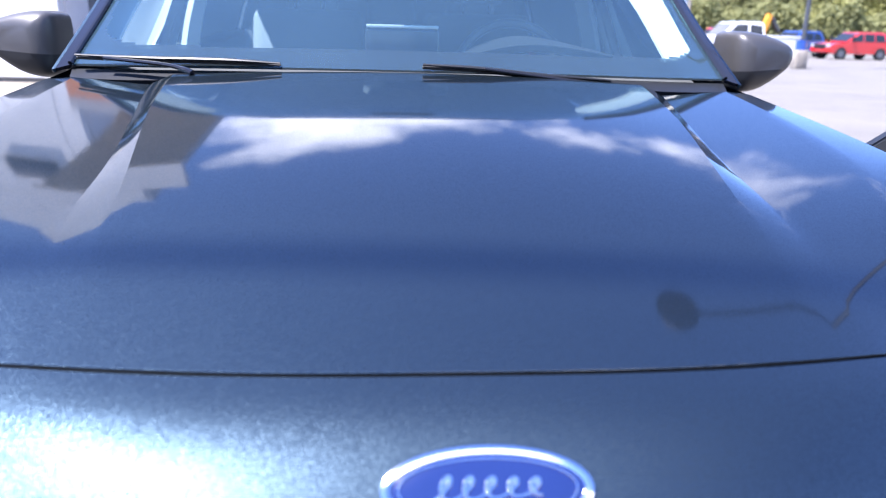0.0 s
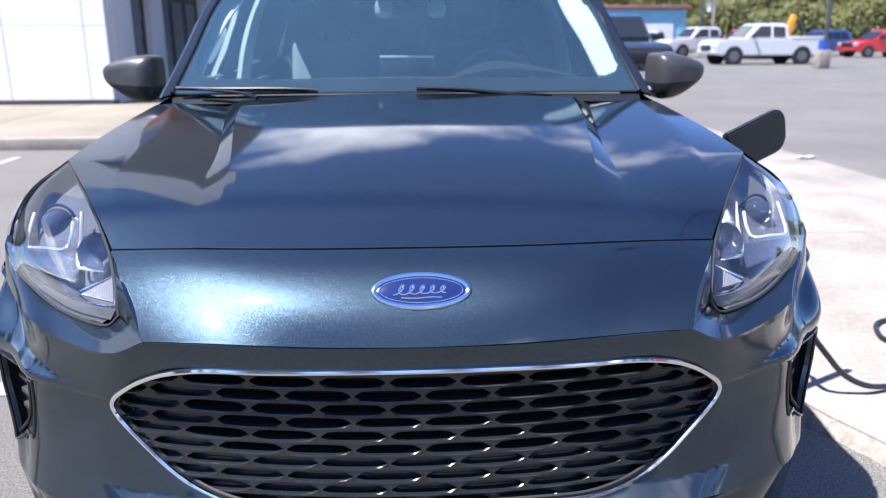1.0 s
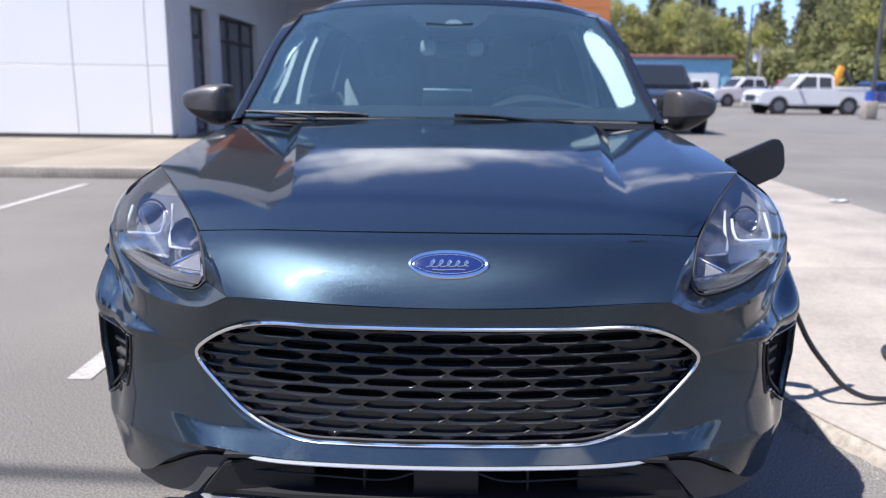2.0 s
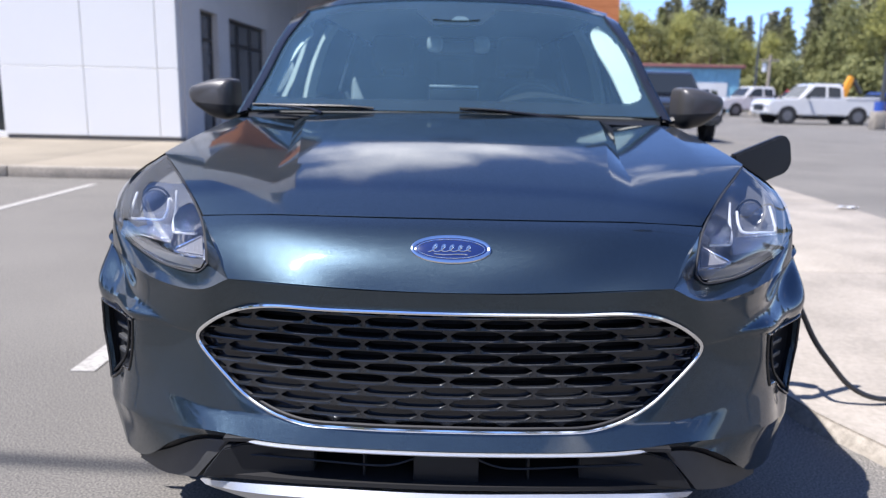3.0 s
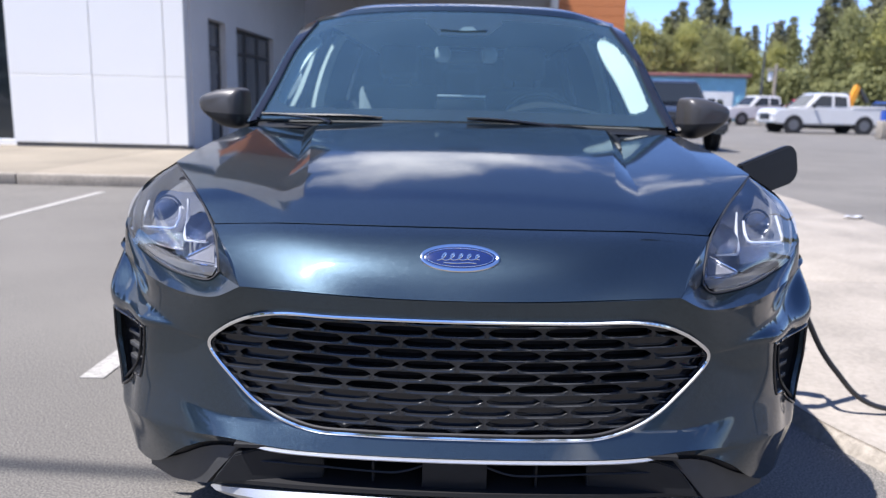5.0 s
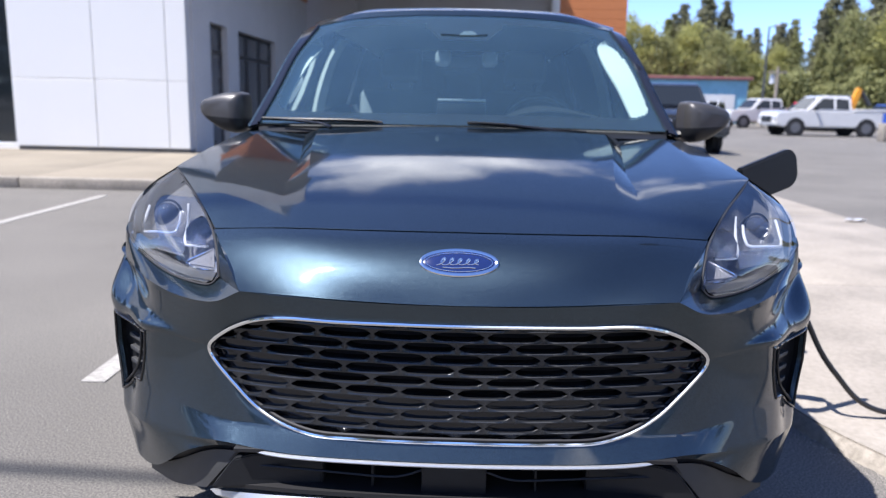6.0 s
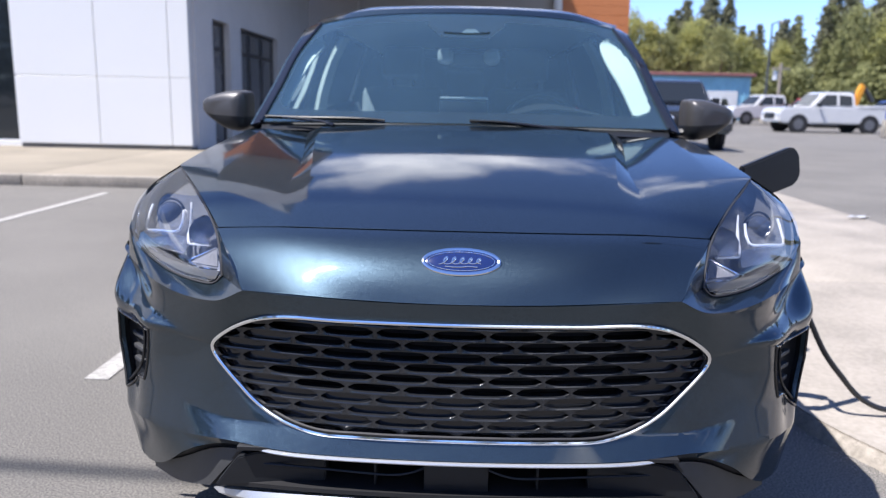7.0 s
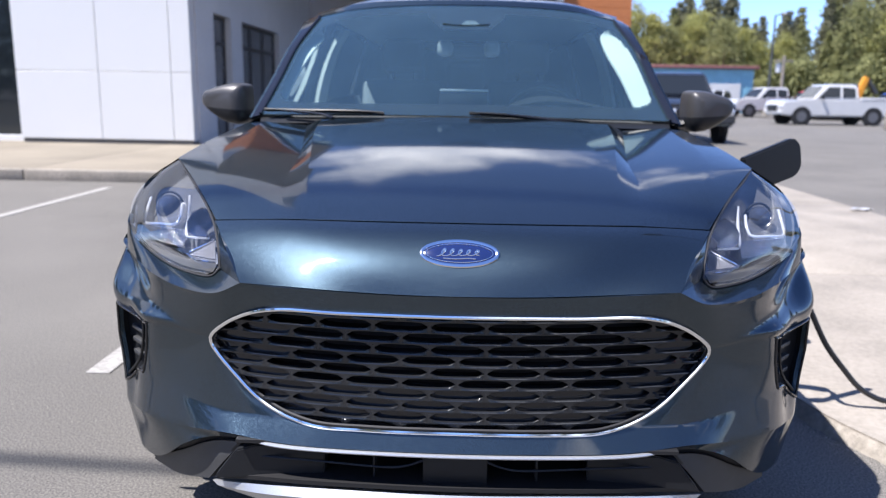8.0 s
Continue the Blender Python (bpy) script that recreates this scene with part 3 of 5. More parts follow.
bumper_grid = fair_grid([mirror(r) for r in (A, B, P, Cc, G, T0, T, D, Fl)], 12, PB, sharp=(3, 4, 6, 7), breaks={0: (6, 12), 3: (5, 13), 4: (5, 13)})
bumper = part("bumper_cover", sheet(bumper_grid, hole=bumper_hole, thick=0.014, out=(0, -1, 0)), PAINT, car, sharp=25)


# pockets beside the bumper: black bezel, dark pocket, slats
def vent_edge(s):
    """The opening's edge in the cover, once round."""
    at = lambda k, j: Vector(bumper_grid[NB + s * k][j])
    return ([at(k, 3 * PB) for k in range(72, 96)] + [at(96, j) for j in range(3 * PB, 6 * PB)]
            + [at(k, 6 * PB) for k in range(96, 72, -1)] + [at(72, j) for j in range(6 * PB, 3 * PB, -1)])


def pocket(s):
    edge = vent_edge(s)
    cen = sum(edge, Vector()) / len(edge)
    bm = bmesh.new()
    rings = []
    for k, dx, dy in ((1.0, 0, 0.001), (0.96, 0, 0.012), (0.90, -0.008, 0.034), (0.55, -0.010, 0.044)):
        rings.append([bm.verts.new(cen.lerp(p, k) + Vector((s * dx, dy, 0))) for p in edge])
    n = len(edge)
    for a, b in zip(rings, rings[1:]):
        for k in range(n):
            bm.faces.new((a[k], a[(k + 1) % n], b[(k + 1) % n], b[k]))
    bm.faces.new(rings[-1])
    bmesh.ops.recalc_face_normals(bm, faces=bm.faces)
    return bm


pockets = both("side_vent", pocket, PLASTIC, car, "black plastic side vent")
for s, p in zip((-1, 1), pockets):
    edge = vent_edge(s)
    cen = sum(edge, Vector()) / len(edge)
    part("vent_bezel", tube([cen.lerp(q, 0.975) + Vector((0, -0.001, 0)) for q in edge], 0.0036, 8, closed=True, up=(0, 1, 0)), GLOSS_BLACK, p)
    part("vent_blade", tube(spline(side([(0.806, 0.194, 0.620), (0.811, 0.200, 0.568), (0.843, 0.243, 0.501), (0.912, 0.325, 0.428)], s), 16), 0.004, 6), PLASTIC, p)
    for k in range(4):
        z = 0.600 - k * 0.036
        part("slat", box(-0.052 + k * 0.006, 0.040 - k * 0.006, 0.006, 0.04, -0.0065, 0.0065, 0.003, 2), GREY_PLASTIC, p).matrix_local = pose(s * (0.868 + 0.004 * k), 0.292 + 0.004 * k, z, 0, 0, s * 47)

# grille: a chrome rim, and behind it a lattice of flattened hexagons
rim_top = spline(mirror(Cc[:5]), 80)
rim_low = spline(mirror(G[:5]), 80)
loop = rim_top + rim_low[::-1][1:-1]
for p in loop:
    p.x *= 1 + 0.014 * max(0.0, (abs(p.x) - 0.5) / 0.085)
for q in range(9):                       # rounded tips
    loop = [(loop[k - 1] + p * 2 + loop[(k + 1) % len(loop)]) / 4 if abs(p.x) > 0.55 else p for k, p in enumerate(loop)]
grille = part("grille_rim", tube([p + Vector((0, -0.004, 0)) for p in loop], 0.0052, 8, closed=True, flat=0.8, up=(0, 1, 0)), CHROME, car, "bright chrome grille rim")
part("grille_gasket", tube([p + Vector((0, 0.010, 0)) for p in loop], 0.006, 6, closed=True, flat=0.6, up=(0, 1, 0)), BLACK, car)


def grille_y(x):
    return -0.056 + 0.090 * (x / 0.585) ** 2


def grille_lattice(blanks=False):
    bm = bmesh.new()
    px, pz = 0.126, 0.0508
    hull = [Vector((p.x, 0, p.z)) for p in loop[::4]]
    for row in range(-2, 12):
        z = 0.697 - row * pz / 2
        for col in range(-6, 7):
            x = (col + 0.5 * (row % 2)) * px
            if abs(x) > 0.66:
                continue
            blind = abs(x) > 0.40 or z < 0.55
            hw, hz = px / 2, pz / 4
            outer = [(-hw, 0.3 * hz), (-hw, hz), (-0.3 * hw, hz), (0.3 * hw, hz), (hw, hz), (hw, 0.3 * hz),
                     (hw, -0.3 * hz), (hw, -hz), (0.3 * hw, -hz), (-0.3 * hw, -hz), (-hw, -hz), (-hw, -0.3 * hz)]
            lip = [(-0.94 * hw, 0.0018), (-0.73 * hw, 0.0088), (-0.4 * hw, 0.0102), (0.4 * hw, 0.0102), (0.73 * hw, 0.0088), (0.94 * hw, 0.0018),
                   (0.94 * hw, -0.0018), (0.75 * hw, -0.0086), (0.4 * hw, -0.0100), (-0.4 * hw, -0.0100), (-0.75 * hw, -0.0086), (-0.94 * hw, -0.0018)]
            rings = []
            glint = [(a * 0.98, b * (0.82 if abs(a) > 0.7 * hw else 0.95)) for a, b in lip]
            for pts, dy in ((outer, 0.0), (lip, 0.0), (glint, 0.0024), ([(a * 0.97, b * 0.86) for a, b in lip], 0.010), ([(a * 0.95, b * 0.80 - 0.001) for a, b in lip], 0.018 if blind else 0.035)):
                ring = []
                for k, (a, b) in enumerate(pts):
                    out = 0.0
                    if pts is outer:
                        out = 0.001 if k in (0, 5, 6, 11) else 0.0
                    elif pts is lip:
                        out = 0.0008 if b > 0.003 else (0.0010 if b < -0.003 else -0.0005)
                    ring.append(bm.verts.new((x + a, grille_y(x + a) + 0.012 - 0.024 * min(1.0, max(0.0, (0.70 - z - b) / 0.22)) + dy + out, z + b)))
                rings.append(ring)
            pairs = list(zip(rings, rings[1:]))
            if blanks:
                pairs = pairs[-1:] if blind else []
            elif blind:
                pairs = pairs[:-1]
            for a, b in pairs:
                for k in range(12):
                    bm.faces.new((a[k], a[(k + 1) % 12], b[(k + 1) % 12], b[k]))
            if blind and blanks:
                bm.faces.new(rings[-1])
    bmesh.ops.delete(bm, geom=[v for v in bm.verts if not v.link_faces], context="VERTS")
    bmesh.ops.recalc_face_normals(bm, faces=bm.faces)
    c = Vector((0, 0, 0.6))
    n = len(hull)
    for i in range(n):
        a, b = hull[i], hull[(i + 1) % n]
        d = b - a
        if d.length < 1e-4:
            continue
        nor = Vector((d.z, 0, -d.x)).normalized()
        if nor.dot(a - c) < 0:
            nor = -nor
        bmesh.ops.bisect_plane(bm, geom=bm.verts[:] + bm.edges[:] + bm.faces[:], plane_co=a + nor * 0.014, plane_no=nor, clear_outer=True)
    return bm


part("grille_lattice", grille_lattice(), GRILLE_PL, grille, "dark plastic honeycomb grille", sharp=25)
part("blanking_plate", grille_lattice(True), GLOSS_BLACK, grille, "gloss black backing of the closed grille cells", sharp=25)
part("radiator_screen", loft([[(x, grille_y(x) + 0.07, z) for x in (-0.6, -0.3, 0, 0.3, 0.6)] for z in (0.44, 0.75)], 24, 2, thick=0.01, out=(0, -1, 0)), BLACK, car)

# oval badge with a chrome rim and a flourish
badge = part("badge", tube([(0.0838 * math.cos(a), 0, 0.0318 * math.sin(a)) for a in np.linspace(0, 2 * math.pi, 48, endpoint=False)], 0.0052, 8, closed=True, flat=0.8, up=(0, 1, 0)), CHROME, car, "oval chrome badge rim")
bm = bmesh.new()
rings = []
for r, d in ((1.0, 0.0), (0.9, -0.0022), (0.6, -0.0035)):
    rings.append([bm.verts.new((0.083 * r * math.cos(a), d, 0.031 * r * math.sin(a))) for a in np.linspace(0, 2 * math.pi, 48, endpoint=False)])
for a, b in zip(rings, rings[1:]):
    for k in range(48):
        bm.faces.new((a[k], a[(k + 1) % 48], b[(k + 1) % 48], b[k]))
bm.faces.new(rings[-1])
bmesh.ops.recalc_face_normals(bm, faces=bm.faces)
part("badge_face", bm, BADGE_BLUE, badge, "deep blue enamel oval")
part("inner_ring", tube([(0.0735 * math.cos(a), -0.0028, 0.0242 * math.sin(a)) for a in np.linspace(0, 2 * math.pi, 48, endpoint=False)], 0.0011, 6, closed=True, up=(0, 1, 0)), CHROME, badge)
coil = []
for q in range(97):
    a = 2 * math.pi * 5 * q / 96 + math.pi
    z = 0.0005 + (0.0098 - 0.0035 * q / 96) * math.cos(a)
    coil.append((-0.046 + 0.092 * q / 96 - 0.0068 * math.sin(a) + 0.45 * z, -0.0040, z))
part("flourish", tube(coil, 0.0020, 6, flat=0.7, up=(0, 1, 0), taper=lambda t: 0.6 + 0.6 * abs(math.sin(5 * math.pi * t))), CHROME, badge, "plain chrome scroll")
part("flourish", tube(spline([(-0.036, -0.0040, -0.0145), (-0.010, -0.0042, -0.0160), (0.018, -0.0042, -0.0140), (0.036, -0.0040, -0.0150)], 20), 0.0015, 6, flat=0.7, up=(0, 1, 0)), CHROME, badge, "plain chrome scroll")
badge.matrix_local = pose(0, -0.0105, 0.8580, -44, 0, 0)

# lower intake and silver skid lip
LIP_A = [(0, -0.104, 0.421), (0.20, -0.098, 0.421), (0.36, -0.079, 0.419), (0.472, -0.047, 0.417)]
part("chrome_strip", tube(spline(mirror(LIP_A), 60), 0.0062, 8, flat=0.7, taper=lambda t: max(0.15, min(1, 14 * min(t, 1 - t)))), SATIN, car, "satin chrome strip")
WT = [(0.497, -0.016, 0.398), (0.560, 0.016, 0.386), (0.612, 0.040, 0.366), (0.690, 0.098, 0.316), (0.790, 0.172, 0.262)]
WM = [(0.545, 0.002, 0.345), (0.590, 0.026, 0.335), (0.640, 0.058, 0.312), (0.700, 0.105, 0.282), (0.788, 0.173, 0.258)]
WB = [(0.597, 0.030, 0.280), (0.630, 0.052, 0.270), (0.672, 0.085, 0.256), (0.722, 0.128, 0.243), (0.792, 0.178, 0.250)]
WU = [(0.575, 0.10, 0.300), (0.605, 0.12, 0.300), (0.645, 0.15, 0.295), (0.700, 0.19, 0.290), (0.780, 0.23, 0.285)]
both("wing_gap", lambda s: loft([side([(x - 0.012, y + 0.016, z + 0.004) for x, y, z in Fl[3:8]], s), side([(x - 0.004, y + 0.014, z - 0.006) for x, y, z in WT], s)], 24, 2, thick=0.004, out=(0, -1, 0)), BLACK, car)
both("valance_wing", lambda s: loft([side(r, s) for r in (WT, WM, WB)], 28, 4, thick=0.012, out=(0, -1, 0)), GREY_PLASTIC, car, "matt grey corner wing")
both("wing_return", lambda s: loft([side([(0.495, -0.022, 0.404), (0.543, 0.004, 0.345), (0.595, 0.032, 0.280)], s), side([(0.47, 0.05, 0.404), (0.51, 0.06, 0.345), (0.55, 0.08, 0.275)], s)], 10, 2, thick=0.006, out=(-s, -0.4, 0)), PLASTIC, car)
both("undertray_corner", lambda s: loft([side([(a - 0.012, b + 0.02, c + 0.008) for a, b, c in WB] + [(0.845, 0.29, 0.272), (0.875, 0.44, 0.275)], s), side(WU + [(0.84, 0.31, 0.28), (0.87, 0.45, 0.28)], s)], 24, 2, thick=0.01, out=(0, -0.5, -1)), PLASTIC, car)
# near-black that paints the shade deep in the intake on its back, roof and shelf
INTAKE_SHADE = mat("intake_shade", (0.006, 0.006, 0.007), 0.6)
intake = part("lower_intake", box(-0.53, 0.53, 0.08, 0.12, 0.29, 0.43), INTAKE_SHADE, car)
both("intake_panel", lambda s: prism([(s * 0.300, 0.338), (s * 0.300, 0.412), (s * 0.460, 0.406), (s * 0.505, 0.392), (s * 0.56, 0.32)], -0.045, 0.0, bevel=0.003), PLASTIC, intake)
part("intake_middle", box(-0.073, 0.073, -0.078, 0.0, 0.335, 0.415, 0.004), PLASTIC, intake)
both("intake_bar", lambda s: tube(spline(side([(0.072, -0.088, 0.402), (0.11, -0.087, 0.388), (0.16, -0.084, 0.382), (0.30, -0.070, 0.384), (0.50, -0.030, 0.376)], s), 24), 0.004, 6, flat=0.7), PLASTIC, intake)
both("intake_bar", lambda s: box(min(s * 0.182, s * 0.187), max(s * 0.182, s * 0.187), -0.06, -0.02, 0.335, 0.42), PLASTIC, intake)
part("intake_roof", box(-0.50, 0.50, -0.06, 0.10, 0.418, 0.426), INTAKE_SHADE, intake)
part("intake_shelf", loft([mirror([(0, -0.10, 0.344), (0.30, -0.085, 0.342), (0.48, -0.045, 0.330), (0.56, -0.01, 0.310)]), mirror([(0, 0.08, 0.346), (0.30, 0.08, 0.344), (0.48, 0.08, 0.334), (0.56, 0.08, 0.325)])], 30, 2, thick=0.01, out=(0, 0, 1)), INTAKE_SHADE, intake)
K0 = [(0, -0.105, 0.328), (0.254, -0.090, 0.326), (0.45, -0.055, 0.314), (0.575, -0.008, 0.296)]
K1 = [(0, -0.120, 0.309), (0.254, -0.105, 0.308), (0.44, -0.068, 0.298), (0.56, -0.016, 0.287)]
K2 = [(0, -0.090, 0.262), (0.254, -0.078, 0.262), (0.42, -0.045, 0.262), (0.53, 0.0, 0.266)]
K3 = [(0, 0.02, 0.235), (0.25, 0.02, 0.235), (0.40, 0.04, 0.235), (0.50, 0.06, 0.24)]
part("skid_plate", loft([mirror(r) for r in (K0, K1, K2, K3)], 40, 3, sharp=(1,), thick=0.01, out=(0, -1, 0)), SATIN, car, "satin silver skid plate")


# ---- headlamps ----
def lens(s):
    a = [(0.868, 0.668, 0.993), (0.806, 0.55, 0.968), (0.712, 0.38, 0.936), (0.616, 0.20, 0.884), (0.573, 0.10, 0.838), (0.561, 0.069, 0.793)]
    b = [(0.872, 0.664, 0.990), (0.930, 0.56, 0.935), (0.942, 0.475, 0.876), (0.878, 0.340, 0.812), (0.720, 0.174, 0.777), (0.600, 0.082, 0.773)]
    m = [((p[0] + q[0]) / 2 + 0.012 * k, (p[1] + q[1]) / 2 - 0.020 * k, (p[2] + q[2]) / 2 + 0.014 * k) for p, q, k in zip(a, b, (0, 0.55, 0.9, 1, 1, 0.8))]
    return loft([side(a, s), side(m, s), side(b, s)], 40, 8, out=(s * 0.5, -0.7, 0.5))


def housing(s, depth=0.12):
    a = [(0.868, 0.668, 0.990), (0.806, 0.55, 0.965), (0.712, 0.38, 0.932), (0.617, 0.20, 0.880), (0.576, 0.10, 0.835), (0.565, 0.069, 0.791)]
    b = [(0.872, 0.664, 0.988), (0.924, 0.56, 0.933), (0.926, 0.47, 0.876), (0.866, 0.338, 0.812), (0.718, 0.176, 0.777), (0.600, 0.086, 0.774)]
    a2 = [(p[0] - 0.01, p[1] + depth, p[2] - 0.02) for p in a]
    b2 = [(p[0] - 0.012, p[1] + depth * 0.8, p[2] - 0.004) for p in b]
    return loft([side(a, s), side(a2, s), side(b2, s), side(b, s)], 30, 4, sharp=(1, 2), out=(s * 0.5, -0.7, 0.5))


LAMP_BODY = mat("lamp_housing", (0.42, 0.43, 0.46), 0.22, 0.85, noise_scale=60, noise_mix=0.3)
SPARKLE = mat("faceted_reflector", (0.60, 0.62, 0.66), 0.07, 1.0, bump=0.8, bump_scale=170)
CLEAR = mat("lamp_reflector", (0.80, 0.82, 0.86), 0.08, 1.0)
RIBBED = mat("ribbed_reflector", (0.34, 0.34, 0.36), 0.25, 0.6)
FOOT = mat("lamp_foot", (0.16, 0.163, 0.17), 0.22, 0.4, coat=0.5, noise_scale=80, noise_mix=0.15)
GUIDE = mat("light_guide", (0.88, 0.90, 0.93), 0.16, 0.6, coat=1.0)
PROJ = mat("projector_lens", (0.03, 0.035, 0.05), 0.02, spec=0.8)
for s in (-1, 1):
    lamp = part("headlamp", housing(s), LAMP_BODY, car, "clear headlamp with projector and light guides")
    glass = part("lens", lens(s), LENS, lamp)
    glass.visible_shadow = False
    # dark seal round the lens
    part("lamp_seal", tube(spline(side(LAMP_IN, s), 40), 0.0030, 6), BLACK, lamp)
    part("lamp_seal", tube(spline(side(LAMP_LOW[:5], s), 40), 0.0032, 6), BLACK, lamp)
    # pale band along the foot
    part("foot_strip", loft([side([(0.572, 0.085, 0.800), (0.667, 0.150, 0.797), (0.810, 0.285, 0.806), (0.912, 0.420, 0.838)], s), side([(0.585, 0.090, 0.779), (0.690, 0.160, 0.781), (0.820, 0.290, 0.799), (0.912, 0.412, 0.832)], s)], 24, 3, thick=0.006, out=(0, -1, 0.3)), FOOT, lamp)
    # projector in its bezel
    pc = Vector((s * 0.848, 0.525, 0.868))
    proj = bmesh.new()
    bmesh.ops.create_uvsphere(proj, u_segments=24, v_segments=14, radius=0.036, matrix=Matrix.Translation(pc + Vector((0, -0.012, 0))))
    part("projector", proj, PROJ, lamp)
    part("projector_ring", tube([pc + 0.042 * (math.cos(a) * Vector((1, s * 0.25, 0)) + math.sin(a) * Vector((0, 0.1, 1))) for a in np.linspace(0, 2 * math.pi, 28, endpoint=False)], 0.0035, 8, closed=True, up=(0, 1, 0)), PLASTIC, lamp)
    # light guides: an open tray round the projector and a corner beside it
    for pts, w in (([(0.781, 0.440, 0.888), (0.774, 0.405, 0.862), (0.778, 0.388, 0.843), (0.792, 0.385, 0.839), (0.838, 0.408, 0.837), (0.884, 0.432, 0.834), (0.898, 0.459, 0.845), (0.902, 0.494, 0.868), (0.900, 0.518, 0.894)], 0.0042),
                   ([(0.756, 0.432, 0.912), (0.738, 0.372, 0.874), (0.726, 0.312, 0.838), (0.716, 0.288, 0.826), (0.700, 0.272, 0.827), (0.640, 0.231, 0.834)], 0.0040)):
        part("light_guide", tube(spline(side(pts, s), 40, corners=(2, 6) if w > 0.0041 else (3,)), w, 8), GUIDE, lamp)
    # faceted reflectors below the tray and beside the corner guide, dark bezel along the outer edge
    part("reflector_shelf", loft([side([(0.735, 0.345, 0.832), (0.830, 0.420, 0.828), (0.900, 0.490, 0.830)], s), side([(0.715, 0.255, 0.806), (0.82, 0.345, 0.808), (0.895, 0.42, 0.832)], s)], 20, 3, thick=0.005, out=(0, -0.4, 1)), SPARKLE, lamp)
    part("corner_reflector", loft([side([(0.650, 0.240, 0.850), (0.700, 0.300, 0.866), (0.722, 0.345, 0.880)], s), side([(0.640, 0.222, 0.838), (0.690, 0.262, 0.832), (0.712, 0.292, 0.832)], s)], 12, 3, thick=0.004, out=(0, -0.7, 0.5)), SPARKLE, lamp)
    edge_out = [(0.872, 0.664, 0.986), (0.920, 0.57, 0.935), (0.926, 0.49, 0.880), (0.876, 0.355, 0.818)]
    edge_in = [(0.866, 0.664, 0.984), (0.908, 0.58, 0.938), (0.914, 0.51, 0.888), (0.870, 0.366, 0.822)]
    part("bezel", loft([side(edge_out, s), side(edge_in, s)], 20, 2, thick=0.004, out=(0, -1, 0.2)), PLASTIC, lamp)
    for k in range(9):                   # row of optic beads under the tray
        q = k / 8
        bead = bmesh.new()
        bmesh.ops.create_uvsphere(bead, u_segments=8, v_segments=6, radius=0.0036, matrix=Matrix.Translation((s * (0.786 + 0.100 * q), 0.372 + 0.052 * q, 0.830)))
        part("bead", bead, CLEAR, lamp)
    # faceted inner reflector
    bowl = bmesh.new()
    rings = []
    for k in range(6):
        q = 0.25 + 0.75 * k / 5
        rings.append([bowl.verts.new((s * (0.672 + 0.036 * q * math.cos(a) - 0.012 * math.sin(a) * q), 0.315 - 0.045 * q * q, 0.868 + 0.038 * q * math.sin(a))) for a in np.linspace(0, 2 * math.pi, 9, endpoint=False)])
    for a, b in zip(rings, rings[1:]):
        for k in range(9):
            bowl.faces.new((a[k], a[(k + 1) % 9], b[(k + 1) % 9], b[k]))
    bowl.faces.new(rings[0])
    part("reflector", bowl, SPARKLE, lamp, sharp=10)
    # ribbed turn signal panel
    rib = bmesh.new()
    for k in range(21):
        q = k / 20
        top = Vector((0.607, 0.178, 0.836)).lerp(Vector((0.680, 0.191, 0.799)), q)
        low = Vector((0.588, 0.118, 0.803)).lerp(Vector((0.680, 0.191, 0.797)), q)
        tube(side([top, low], s), 0.0019, 6, bm=rib)
    part("turn_signal", rib, RIBBED, lamp, "ribbed clear turn signal")
    part("signal_edge", tube(spline(side([(0.608, 0.176, 0.839), (0.684, 0.188, 0.801), (0.640, 0.140, 0.797), (0.585, 0.108, 0.799)], s), 18, corners=(1,)), 0.0022, 6), CLEAR, lamp)


# ---- glasshouse ----
W0 = [(0, 1.235, 1.122), (0.30, 1.245, 1.121), (0.60, 1.295, 1.116), (0.800, 1.372, 1.112)]
W1 = [(0, 1.45, 1.275), (0.29, 1.46, 1.273), (0.57, 1.505, 1.262), (0.768, 1.58, 1.250)]
W2 = [(0, 1.68, 1.435), (0.27, 1.69, 1.431), (0.54, 1.73, 1.416), (0.737, 1.79, 1.398)]
W3 = [(0, 1.925, 1.590), (0.26, 1.935, 1.586), (0.50, 1.958, 1.570), (0.668, 1.985, 1.540)]


ws = part("windscreen", loft([mirror(r) for r in (W0, W1, W2, W3)], 48, 6, thick=0.005), GLASS, car, "tinted windscreen")
ws.visible_shadow = False
SCREEN = [spline(mirror(r), 120) for r in (W0, W1, W2, W3)]


def on_screen(u, v, back=0.006):
    cols = [c[max(0, min(120, round((u + 1) * 60)))] for c in SCREEN]
    p = spline(cols, 40)[max(0, min(40, round(v * 40)))]
    return p + Vector((0, 0.55, -0.83)) * back


# black printed border behind the glass, with a bay for the sensor housing at the top
def frit():
    bm = bmesh.new()
    nu, nv = 120, 80
    vs = []
    for i in range(nu + 1):
        col = spline([c[i] for c in SCREEN], nv)
        vs.append([bm.verts.new(q + Vector((0, 0.55, -0.83)) * 0.006) for q in col])
    for i in range(nu):
        for j in range(nv):
            u, v = abs(-1 + 2 * (i + 0.5) / nu), (j + 0.5) / nv
            if (u / 0.962) ** 7 + abs((v - 0.515) / 0.41) ** 7 > 1 or (v > 0.76 and u < 0.22 - 0.6 * max(0, 0.9 - v)):
                bm.faces.new((vs[i][j], vs[i + 1][j], vs[i + 1][j + 1], vs[i][j + 1]))
    bmesh.ops.delete(bm, geom=[v for v in bm.verts if not v.link_faces], context="VERTS")
    return bm


